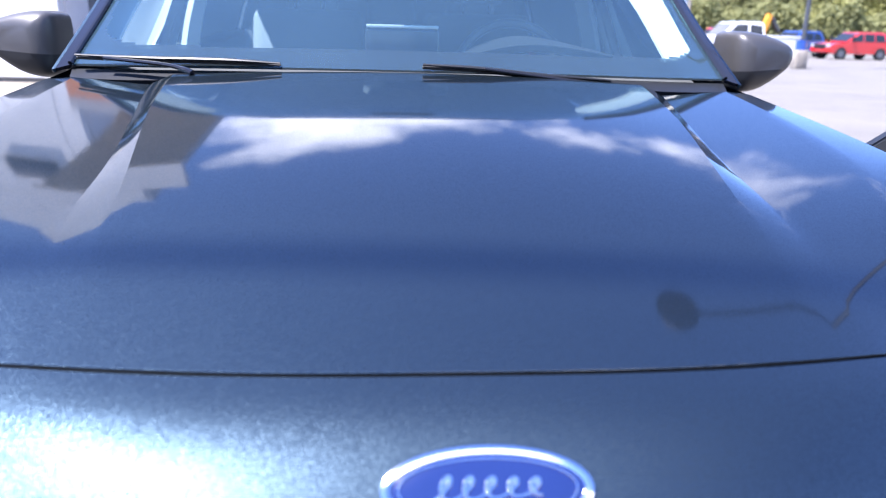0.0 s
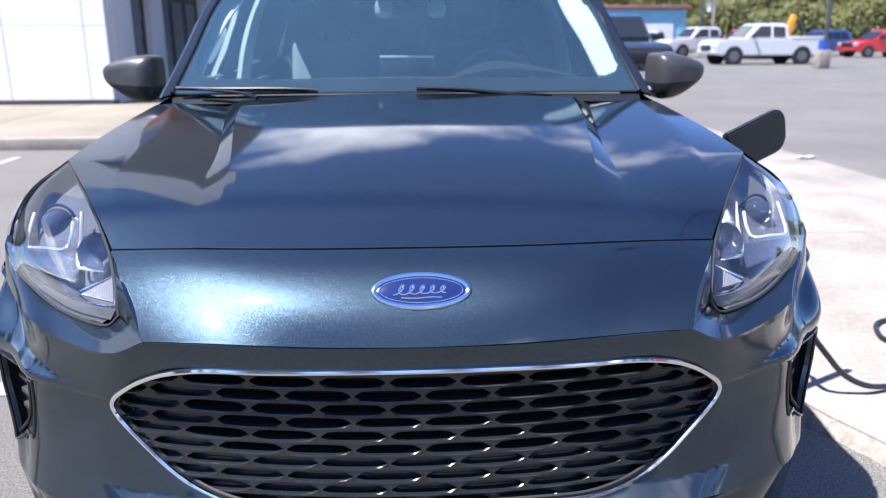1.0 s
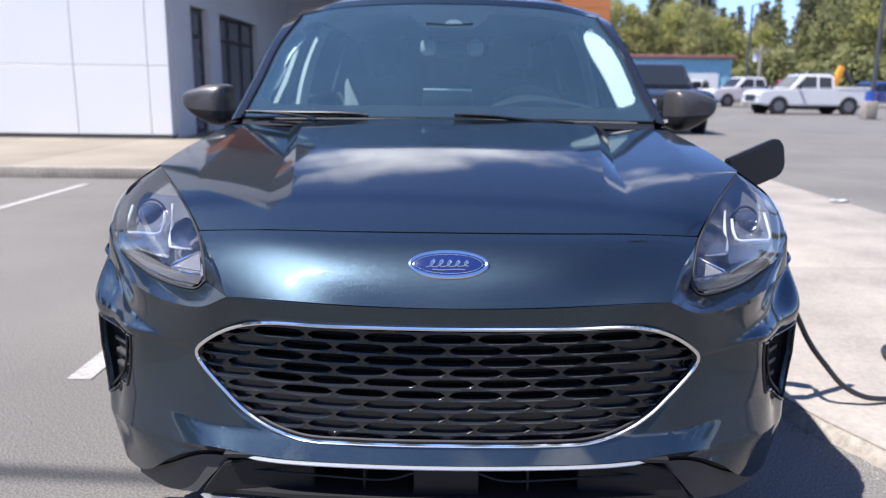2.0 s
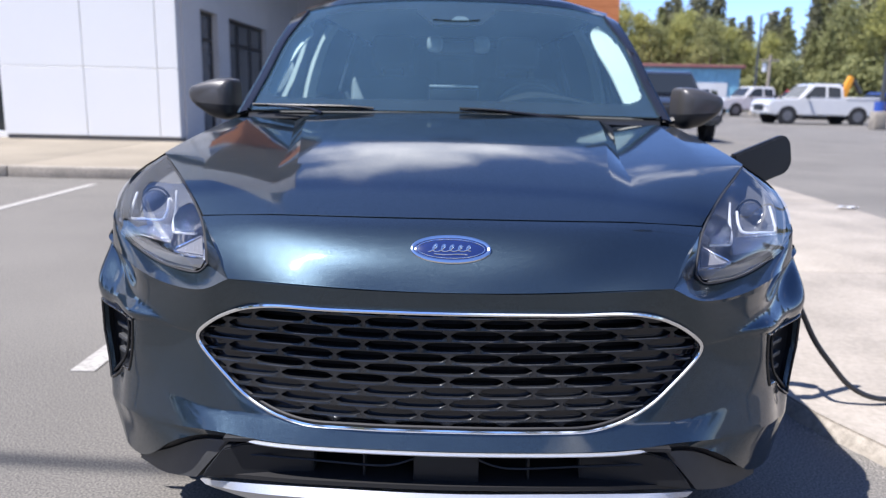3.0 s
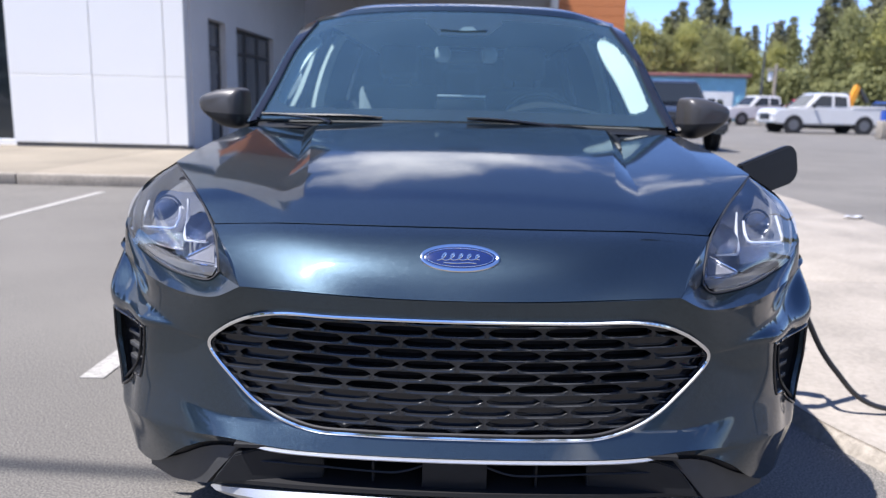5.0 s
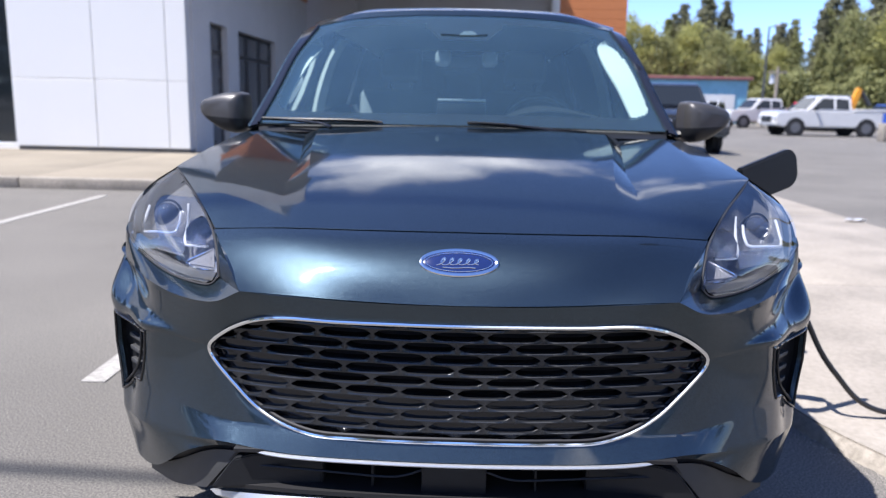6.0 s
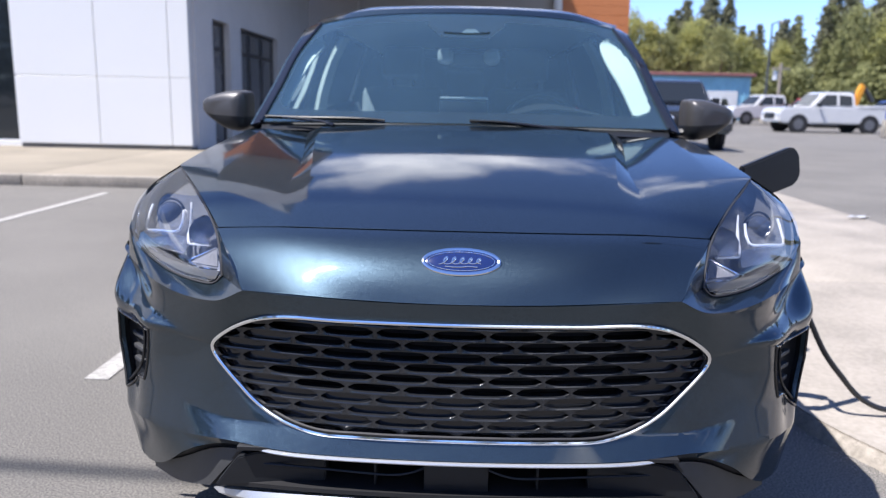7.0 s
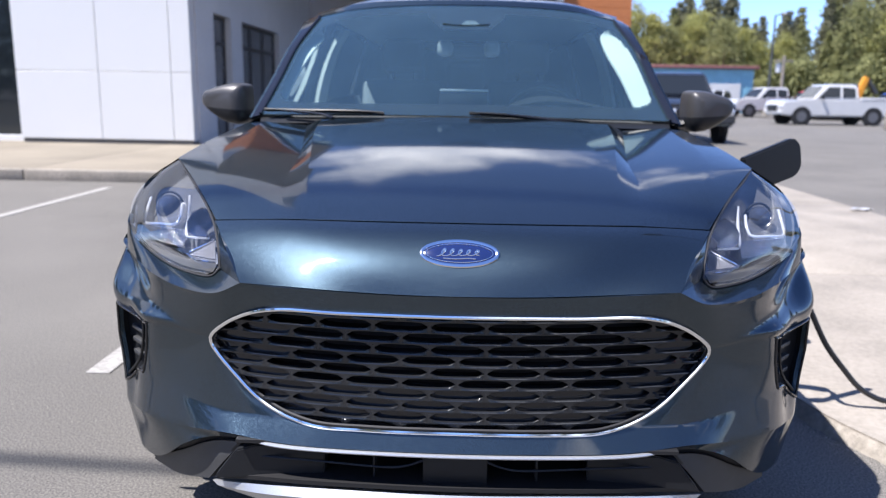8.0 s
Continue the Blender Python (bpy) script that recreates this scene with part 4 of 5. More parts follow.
part("screen_border", frit(), GLOSS_BLACK, ws, "black printed screen border")
SENSOR = [(-0.0333, 0.8), (0.0833, 0.8), (0.05, 0.85), (0.0, 0.85)]
SENSOR_GREY = mat("sensor_grey", (0.07, 0.08, 0.09), 0.4)
# paler grey that paints the highlights on the rear mirror's ends
MIRROR_GLEAM = mat("mirror_shell", (0.16, 0.17, 0.18), 0.45, noise_scale=200, noise_mix=0.2)
hous = part("sensor_housing", loft([[(-0.10, 1.78, 1.47), (0, 1.77, 1.465), (0.10, 1.78, 1.47)], [(-0.12, 1.88, 1.50), (0, 1.87, 1.495), (0.12, 1.88, 1.50)], [(-0.14, 1.96, 1.56), (0, 1.95, 1.565), (0.14, 1.96, 1.56)]], 12, 4, thick=0.03, out=(0, -1, -1)), PLASTIC, car)
bm = bmesh.new()
bm.faces.new([bm.verts.new(on_screen(u, v, 0.0055)) for u, v in SENSOR])
part("sensor_window", bm, SENSOR_GREY, hous, "pale grey sensor window")

# roof and pillars
R0 = [(0, 1.93, 1.594), (0.26, 1.94, 1.590), (0.50, 1.963, 1.574), (0.680, 1.995, 1.543)]
R1 = [(0, 2.02, 1.632), (0.27, 2.03, 1.628), (0.50, 2.06, 1.614), (0.712, 2.14, 1.572)]
R2 = [(0, 2.32, 1.663), (0.27, 2.33, 1.660), (0.50, 2.35, 1.648), (0.715, 2.45, 1.600)]
R3 = [(0, 3.1, 1.665), (0.27, 3.1, 1.662), (0.50, 3.1, 1.650), (0.70, 3.15, 1.600)]
R4 = [(0, 4.05, 1.61), (0.25, 4.05, 1.605), (0.46, 4.04, 1.588), (0.63, 4.0, 1.54)]
part("roof", loft([mirror(r) for r in (R0, R1, R2, R3, R4)], 40, 6, thick=0.02, out=(0, 0, 1)), PAINT, car)
AP0 = [(0.800, 1.37, 1.110), (0.769, 1.58, 1.250), (0.738, 1.79, 1.398), (0.671, 1.985, 1.539), (0.690, 2.2, 1.585)]
AP1 = [(0.842, 1.36, 1.098), (0.813, 1.60, 1.247), (0.783, 1.81, 1.394), (0.742, 2.02, 1.522), (0.722, 2.22, 1.562)]
AP2 = [(0.852, 1.46, 1.100), (0.823, 1.70, 1.240), (0.793, 1.90, 1.380), (0.752, 2.08, 1.500), (0.728, 2.26, 1.545)]
both("screen_moulding", lambda s: loft([side(AP0, s), side([tuple(a + (b - a) * 0.8 for a, b in zip(p, q)) for p, q in zip(AP0, AP1)], s)], 28, 3, thick=0.008, out=(s, -0.5, 0.2)), GLOSS_BLACK, car)
both("screen_pillar", lambda s: loft([side([tuple(a + (b - a) * 0.81 for a, b in zip(p, q)) for p, q in zip(AP0, AP1)], s), side(AP1, s), side(AP2, s)], 28, 4, sharp=(1,), thick=0.01, out=(s, -0.5, 0.2)), PAINT, car)
both("door_frame", lambda s: tube(spline(side([(0.742, 2.06, 1.505), (0.736, 2.35, 1.562), (0.726, 2.62, 1.584), (0.712, 3.2, 1.600), (0.676, 3.8, 1.562)], s), 30), 0.030, 8, flat=0.7), GLOSS_BLACK, car)
both("pillar_gasket", lambda s: tube([p + Vector((0, -0.004, 0.003)) for p in spline(side(AP0[:4], s), 24)], 0.006, 6), GLOSS_BLACK, car)

# body sides from headlamp to tail
S0 = [(0.874, 0.668, 0.994), (0.870, 0.95, 1.027), (0.831, 1.31, 1.081), (0.865, 1.75, 1.100), (0.865, 2.6, 1.12), (0.84, 3.5, 1.17), (0.76, 4.15, 1.20), (0.66, 4.40, 1.19)]
S1 = [(0.928, 0.550, 0.932), (0.920, 0.95, 0.965), (0.918, 1.35, 0.99), (0.915, 1.75, 0.995), (0.915, 2.6, 1.00), (0.905, 3.5, 1.03), (0.84, 4.15, 1.05), (0.70, 4.45, 1.02)]
S2 = [(0.948, 0.462, 0.81), (0.943, 0.95, 0.80), (0.936, 1.35, 0.80), (0.932, 1.75, 0.80), (0.93, 2.6, 0.80), (0.935, 3.5, 0.82), (0.89, 4.15, 0.82), (0.74, 4.47, 0.8)]
S3 = [(0.952, 0.470, 0.55), (0.944, 0.95, 0.55), (0.925, 1.35, 0.5), (0.915, 1.75, 0.5), (0.915, 2.6, 0.5), (0.94, 3.5, 0.52), (0.90, 4.15, 0.55), (0.75, 4.48, 0.55)]
S4 = [(0.900, 0.45, 0.25), (0.92, 0.95, 0.27), (0.90, 1.35, 0.22), (0.895, 1.75, 0.21), (0.895, 2.6, 0.21), (0.92, 3.5, 0.26), (0.86, 4.15, 0.30), (0.72, 4.40, 0.32)]
AXLE_F, AXLE_R, WR = 0.80, 3.51, 0.352


def flank(s):
    bm = loft([side(r, s) for r in (S0, S1, S2, S3, S4)], 90, 7, out=(s, 0, 0))
    gone = [f for f in bm.faces if min((Vector(f.calc_center_median()).yz - Vector((a, WR))).length for a in (AXLE_F, AXLE_R)) < 0.40]
    bmesh.ops.delete(bm, geom=gone, context="FACES")
    return bm


both("body_side", flank, PAINT, car)
for y in (AXLE_F, AXLE_R):
    for s in (-1, 1):
        arc = [(s * 0.926, y + 0.405 * math.cos(a), WR + 0.405 * math.sin(a)) for a in np.linspace(-0.15, math.pi + 0.15, 30)]
        part("arch_trim", tube(arc, 0.036, 8, flat=0.35, up=(1, 0, 0)), GREY_PLASTIC, car)
        well = bmesh.new()
        rings = [[well.verts.new((s * x, y + 0.40 * math.cos(a), WR + 0.40 * math.sin(a))) for a in np.linspace(-0.5, math.pi + 0.5, 24)] for x in (0.94, 0.60)]
        for k in range(23):
            well.faces.new((rings[0][k], rings[0][k + 1], rings[1][k + 1], rings[1][k]))
        well.faces.new(rings[1])
        part("wheel_well", well, BLACK, car)

# door glass, rear, floor
GB = [(0.842, 1.47, 1.104), (0.862, 1.9, 1.108), (0.864, 2.25, 1.115), (0.864, 2.55, 1.12)]
GT = [(0.836, 1.50, 1.125), (0.755, 2.04, 1.475), (0.733, 2.35, 1.545), (0.724, 2.60, 1.565)]
GC = [(0.864, 2.56, 1.12), (0.855, 3.0, 1.14), (0.84, 3.4, 1.165), (0.80, 3.85, 1.19)]
GD = [(0.724, 2.61, 1.565), (0.716, 2.9, 1.59), (0.708, 3.2, 1.592), (0.675, 3.75, 1.558)]
for s in (-1, 1):
    for low, top, glaze in ((GB, GT, SIDE_GLASS), (GC, GD, PRIVACY)):
        g = part("door_glass", loft([side(low, s), side(top, s)], 24, 4, thick=0.004, out=(s, 0, 0)), glaze, car)
        g.visible_shadow = False
    part("door_pillar", tube(side([(0.868, 2.50, 1.12), (0.73, 2.62, 1.57)], s), 0.035, 6, flat=0.4, up=(0, 1, 0)), GLOSS_BLACK, car)
    part("quarter_panel", loft([side([(0.80, 3.80, 1.18), (0.678, 3.72, 1.562)], s), side([(0.70, 4.30, 1.19), (0.63, 4.02, 1.54)], s)], 6, 3, thick=0.01, out=(s, 0, 0)), PAINT, car)
part("tailgate_glass", loft([mirror([(0, 4.06, 1.60), (0.3, 4.05, 1.595), (0.62, 4.02, 1.54)]), mirror([(0, 4.38, 1.21), (0.35, 4.36, 1.21), (0.66, 4.30, 1.20)])], 16, 3, thick=0.005, out=(0, 1, 0.5)), DARK_GLASS, car)
part("tailgate", loft([mirror([(0, 4.40, 1.20), (0.4, 4.40, 1.20), (0.665, 4.38, 1.19)]), mirror([(0, 4.47, 0.95), (0.4, 4.47, 0.95), (0.70, 4.44, 0.95)]), mirror([(0, 4.50, 0.6), (0.4, 4.50, 0.6), (0.75, 4.47, 0.6)]), mirror([(0, 4.45, 0.32), (0.4, 4.45, 0.32), (0.72, 4.40, 0.32)])], 24, 3, thick=0.02, out=(0, 1, 0)), PAINT, car)
both("tail_lamp", lambda s: box(min(s * 0.50, s * 0.74), max(s * 0.50, s * 0.74), 4.40, 4.50, 0.90, 1.05, 0.03, 3), mat("tail_red", (0.35, 0.01, 0.01), 0.15), car)
part("underbody", box(-0.66, 0.66, 0.50, 4.40, 0.21, 0.30, 0.02), PLASTIC, car)
part("bulkhead", box(-0.70, 0.70, 1.30, 1.36, 0.30, 1.06), BLACK, car)
part("engine_tray", box(-0.56, 0.56, 0.30, 0.36, 0.30, 0.86), BLACK, car)
RIM = mat("wheel_alloy", (0.45, 0.46, 0.47), 0.3, 0.9, noise_scale=60, noise_mix=0.2)
for y in (AXLE_F, AXLE_R):
    for s in (-1, 1):
        tyre = bmesh.new()
        prof = [(0.690, 0.24), (0.690, 0.325), (0.715, 0.348), (0.80, 0.352), (0.885, 0.348), (0.912, 0.325), (0.905, 0.25)]
        rings = [[tyre.verts.new((s * x, y + r * math.cos(a), WR + r * math.sin(a))) for a in np.linspace(0, 2 * math.pi, 40, endpoint=False)] for x, r in prof]
        for a, b in zip(rings, rings[1:]):
            for k in range(40):
                tyre.faces.new((a[k], a[(k + 1) % 40], b[(k + 1) % 40], b[k]))
        bmesh.ops.recalc_face_normals(tyre, faces=tyre.faces)
        wheel = part("wheel", tyre, RUBBER, car)
        rimb = tube([(s * 0.905, y + 0.245 * math.cos(a), WR + 0.245 * math.sin(a)) for a in np.linspace(0, 2 * math.pi, 40, endpoint=False)], 0.014, 8, closed=True, up=(1, 0, 0))
        for k in range(5):
            a = 2 * math.pi * k / 5
            tube([(s * 0.895, y, WR), (s * 0.905, y + 0.24 * math.cos(a), WR + 0.24 * math.sin(a))], 0.028, 8, flat=0.6, up=(1, 0, 0), bm=rimb)
        part("rim", rimb, RIM, wheel)

# cowl, wipers
part("cowl", loft([mirror([(0, 1.205, 1.104), (0.3, 1.222, 1.100), (0.6, 1.262, 1.085), (0.79, 1.325, 1.082)]), mirror([(0, 1.240, 1.112), (0.3, 1.250, 1.111), (0.6, 1.30, 1.106), (0.80, 1.375, 1.100)])], 30, 2, thick=0.01, out=(0, -0.3, 1)), PLASTIC, car)


def wiper(pts, arm):
    w = part("wiper", tube(spline(pts, 20), 0.009, 8, flat=0.55, taper=lambda t: 0.45 + 0.55 * math.sin(math.pi * min(0.98, max(0.06, t)))), PLASTIC, car)
    part("wiper_arm", tube(spline(arm, 16), 0.010, 8, flat=0.6, taper=lambda t: 1.15 - 0.5 * t), GLOSS_BLACK, w)
    part("blade", tube([Vector(p) + Vector((0, 0.010, -0.006)) for p in spline(pts, 20)], 0.005, 6), RUBBER, w)


wiper([(-0.775, 1.335, 1.134), (-0.60, 1.285, 1.133), (-0.42, 1.255, 1.134), (-0.30, 1.243, 1.130)], [(-0.49, 1.222, 1.106), (-0.51, 1.228, 1.114), (-0.56, 1.246, 1.122), (-0.70, 1.298, 1.130)])
wiper([(0.02, 1.222, 1.136), (0.14, 1.226, 1.131), (0.30, 1.242, 1.118), (0.47, 1.262, 1.108)], [(0.575, 1.255, 1.080), (0.50, 1.250, 1.092), (0.34, 1.238, 1.110), (0.16, 1.222, 1.130)])


# door mirrors
def mirror_shell(s, lower):
    face = [(0.862, 1.190), (0.868, 1.221), (0.890, 1.230), (0.950, 1.225), (1.018, 1.206), (1.046, 1.190), (1.053, 1.168), (1.043, 1.138), (1.002, 1.104), (0.952, 1.076), (0.900, 1.067), (0.872, 1.084), (0.863, 1.130)]
    ring0 = [Vector((x, 0, z)) for x, _, z in spline([(x, 0, z) for x, z in face + face[:1]], 44)][:-1]
    cen = Vector((0.955, 0, 1.158))
    bm = bmesh.new()
    rings = []
    for y, k in ((1.362, 0.45), (1.366, 0.70), (1.376, 0.87), (1.394, 0.955), (1.42, 0.99), (1.46, 1.0), (1.52, 0.97)):
        rings.append([bm.verts.new((s * (cen.x + (p.x - cen.x) * k), y + 0.10 * (p.x - 0.86) * 1.6, cen.z + (p.z - cen.z) * k)) for p in ring0])
    for a, b in zip(rings, rings[1:]):
        for k in range(44):
            bm.faces.new((a[k], a[(k + 1) % 44], b[(k + 1) % 44], b[k]))
    bm.faces.new(rings[0])
    bm.faces.new(rings[-1])
    bmesh.ops.recalc_face_normals(bm, faces=bm.faces)
    bmesh.ops.bisect_plane(bm, geom=bm.verts[:] + bm.edges[:] + bm.faces[:], plane_co=(s * 0.95, 0, 1.130), plane_no=(-s * 0.06, 0, 1), clear_inner=not lower, clear_outer=lower)
    return bm


for s in (-1, 1):
    m = part("door_mirror", mirror_shell(s, False), CAP, car, "dark grey mirror cap")
    m.matrix_local = Matrix.Translation((0.010 if s > 0 else -0.001, 0.144, -0.1043)) @ Matrix.Scale(1.087, 4)
    part("mirror_foot", mirror_shell(s, True), PLASTIC, m, "black plastic mirror base")
    part("mirror_arm", tube(spline(side([(0.84, 1.50, 1.09), (0.88, 1.47, 1.10), (0.93, 1.45, 1.115)], s), 10), 0.03, 8, flat=0.6), PLASTIC, m)
    part("mirror_glass", box(min(s * 0.885, s * 1.025), max(s * 0.885, s * 1.025), 1.545, 1.551, 1.10, 1.20, 0.002, 1), CLEAR, m)

# ---- cabin ----
dash = part("dashboard", loft([mirror([(0, 1.36, 1.105), (0.4, 1.38, 1.103), (0.76, 1.46, 1.095)]), mirror([(0, 1.60, 1.135), (0.4, 1.60, 1.135), (0.77, 1.64, 1.12)]), mirror([(0, 1.80, 1.135), (0.4, 1.80, 1.13), (0.76, 1.80, 1.11)]), mirror([(0, 1.92, 1.05), (0.4, 1.92, 1.03), (0.76, 1.90, 1.0)]), mirror([(0, 1.90, 0.75), (0.4, 1.90, 0.72), (0.76, 1.88, 0.7)])], 30, 4, thick=0.02, out=(0, 0, 1)), DASH, car)
part("instrument_hood", loft([[(0.15, 1.70, 1.128), (0.24, 1.67, 1.160), (0.37, 1.66, 1.178), (0.56, 1.68, 1.158), (0.76, 1.72, 1.118)], [(0.16, 1.84, 1.138), (0.25, 1.84, 1.180), (0.37, 1.84, 1.200), (0.56, 1.84, 1.170), (0.76, 1.82, 1.122)]], 24, 3, thick=0.02, out=(0, 0, 1)), PLASTIC, dash)
screen = part("screen", box(-0.115, 0.108, 1.84, 1.865, 1.075, 1.212, 0.01, 3), GLOSS_BLACK, dash)
part("screen_edge", box(-0.112, 0.105, 1.838, 1.868, 1.2125, 1.222, 0.003, 2), SATIN, dash)
wc = Vector((0.37, 2.02, 1.07))
wheel_ring = [wc + 0.185 * (math.cos(a) * Vector((1, 0, 0)) + math.sin(a) * Vector((0, 0.42, 0.91))) for a in np.linspace(0, 2 * math.pi, 40, endpoint=False)]
steer = part("steering_wheel", tube(wheel_ring, 0.016, 10, closed=True, up=(0, 1, 0)), mat("wheel_leather", (0.05, 0.05, 0.052), 0.4, bump=0.1, bump_scale=500, noise_scale=100, noise_mix=0.3), car)
part("steering_hub", tube([wc + Vector((-0.17, 0, 0)), wc, wc + Vector((0.17, 0, 0))], 0.035, 10, flat=0.6), PLASTIC, steer)


def seat(x, y):
    st = thing("cabin_seat", "dark cloth car seat with headrest", "seat")
    part("seat_base", box(x - 0.25, x + 0.25, y - 0.05, y + 0.45, 0.50, 0.72, 0.06, 4), SEAT, st)
    b = box(-0.24, 0.24, -0.06, 0.06, 0, 0.62, 0.05, 4)
    part("seat_back", b, SEAT, st).matrix_local = pose(x, y + 0.42, 0.68, -16, 0, 0)
    part("headrest", box(-0.125, 0.125, -0.045, 0.045, 0, 0.20, 0.04, 4), SEAT, st).matrix_local = pose(x, y + 0.60, 1.32, -10, 0, 0)
    for d in (-0.06, 0.06):
        part("headrest_post", cyl(x + d, y + 0.60, 1.22, 1.36, 0.007), PLASTIC, st)
    return st


for x in (-0.37, 0.37):
    seat(x, 2.42).parent = car
part("boot_lining", box(-0.80, 0.80, 3.95, 3.98, 0.4, 1.5), SEAT, car)
rear = part("rear_bench", box(-0.62, 0.62, 3.25, 3.42, 0.55, 1.22, 0.06, 3), SEAT, car)
for x in (-0.38, 0.0, 0.38):
    part("rear_headrest", box(x - 0.12, x + 0.12, 3.30, 3.40, 1.22, 1.40, 0.04, 3), SEAT, rear)
# pale pillar linings
LINING = {-1: ([(0.785, 1.50, 1.130), (0.800, 1.50, 1.142), (0.822, 1.65, 1.231), (0.786, 1.80, 1.356), (0.735, 1.93, 1.455), (0.695, 1.93, 1.476)], [(0.752, 1.50, 1.136), (0.736, 1.50, 1.150), (0.728, 1.65, 1.240), (0.685, 1.80, 1.362), (0.645, 1.93, 1.445), (0.672, 1.93, 1.464)]),
          1: ([(0.742, 1.49, 1.128), (0.772, 1.50, 1.138), (0.800, 1.65, 1.243), (0.768, 1.80, 1.364), (0.695, 1.90, 1.466), (0.640, 1.91, 1.494)], [(0.725, 1.49, 1.134), (0.700, 1.50, 1.140), (0.654, 1.65, 1.282), (0.616, 1.80, 1.385), (0.602, 1.90, 1.460), (0.630, 1.91, 1.492)])}
both("pillar_lining", lambda s: loft([side(LINING[s][0], s), side(LINING[s][1], s)], 20, 4, thick=0.01, out=(-s, -0.5, 0)), TRIM, car, "pale grey pillar lining")
both("belt_pillar", lambda s: loft([side([(0.80, 2.50, 1.08), (0.77, 2.53, 1.25), (0.72, 2.58, 1.42), (0.66, 2.62, 1.53)], s), side([(0.78, 2.63, 1.08), (0.75, 2.66, 1.25), (0.70, 2.69, 1.42), (0.64, 2.70, 1.53)], s)], 16, 3, thick=0.02, out=(-s, -1, 0)), TRIM, car)
part("headlining", loft([mirror([(0, 1.97, 1.565), (0.35, 1.99, 1.555), (0.64, 2.03, 1.52)]), mirror([(0, 2.5, 1.61), (0.35, 2.5, 1.60), (0.66, 2.5, 1.55)]), mirror([(0, 3.9, 1.57), (0.3, 3.9, 1.56), (0.6, 3.9, 1.52)])], 20, 4, thick=0.01, out=(0, 0, -1)), TRIM, car)
both("door_lining", lambda s: box(min(s * 0.80, s * 0.82), max(s * 0.80, s * 0.82), 1.5, 3.4, 0.45, 1.08), DASH, car)
mir = part("rear_mirror", box(-0.135, 0.135, -0.02, 0.02, -0.035, 0.030, 0.02, 3), PLASTIC, car)
mir.matrix_local = pose(0.013, 1.95, 1.393, -10, 0, 0)
# the highlights at both ends, added as paler lumps on the dark shell
for x in (-0.105, 0.105):
    part("mirror_gleam", box(x - 0.036, x + 0.036, -0.075, -0.021, -0.036, 0.038, 0.026, 5), MIRROR_GLEAM, mir, "pale grey lump painted as the highlight on the mirror shell's end")

# charging flap and cable
flap_edge = [(-0.145, -0.068)] + [(0.092 + 0.050 * math.cos(a), (0.020 if a > 0 else -0.020) + 0.050 * math.sin(a)) for a in np.linspace(-math.pi / 2, math.pi / 2, 16)] + [(-0.145, 0.066)]
flap = part("charge_flap", prism(flap_edge, -0.012, 0.012, bevel=0.005), PLASTIC, car, "open black charging flap")
flap.matrix_local = pose(1.085, 1.06, 0.975, 0, -14, 30)
part("flap_hinge", tube([(0.93, 1.0, 0.95), (0.98, 1.005, 0.955)], 0.022, 8), PLASTIC, car)
CABLE = mat("cable_rubber", (0.012, 0.012, 0.013), 0.45, noise_scale=40, noise_mix=0.3)
cable = part("charging_cable", tube(spline([(0.965, 1.14, 0.93), (1.05, 1.13, 0.90), (1.14, 1.12, 0.78), (1.215, 1.11, 0.60), (1.297, 1.10, 0.438), (1.364, 1.10, 0.315), (1.437, 1.10, 0.222), (1.53, 1.11, 0.128), (1.65, 1.12, 0.080), (1.85, 1.20, 0.067), (2.0, 1.42, 0.067), (1.98, 1.62, 0.067), (2.14, 1.80, 0.067), (2.6, 1.7, 0.067)], 120), 0.0105, 8), CABLE)
tagged(cable, "black rubber charging cable hanging to the pavement", "cable")
part("cable_handle", tube([(0.93, 1.15, 0.945), (1.0, 1.14, 0.935), (1.07, 1.13, 0.88)], 0.028, 10), PLASTIC, cable)


# ---- vehicles across the car park ----
def car_colour(name, c):
    return mat(name, c, 0.25, 0.0, coat=1.0, noise_scale=3, noise_mix=0.1)


WHITE_P, DARK_P, RED_P, BLUE_P, SILVER_P = (car_colour("white_paint", (0.56, 0.56, 0.56)), car_colour("dark_paint", (0.018, 0.022, 0.03)),
    car_colour("red_paint", (0.45, 0.015, 0.015)), car_colour("blue_paint", (0.02, 0.06, 0.28)), car_colour("silver_paint", (0.45, 0.47, 0.5)))
FAR_GLASS = mat("vehicle_glass", (0.016, 0.02, 0.026), 0.12, spec=0.25)
FAR_RIM = mat("far_alloy", (0.16, 0.16, 0.17), 0.45, 0.6, noise_scale=8, noise_mix=0.4)
RED_LAMP = mat("red_lamp", (0.3, 0.01, 0.01), 0.2)
CLEAR_LAMP = mat("clear_lamp", (0.6, 0.6, 0.62), 0.1, 0.6)


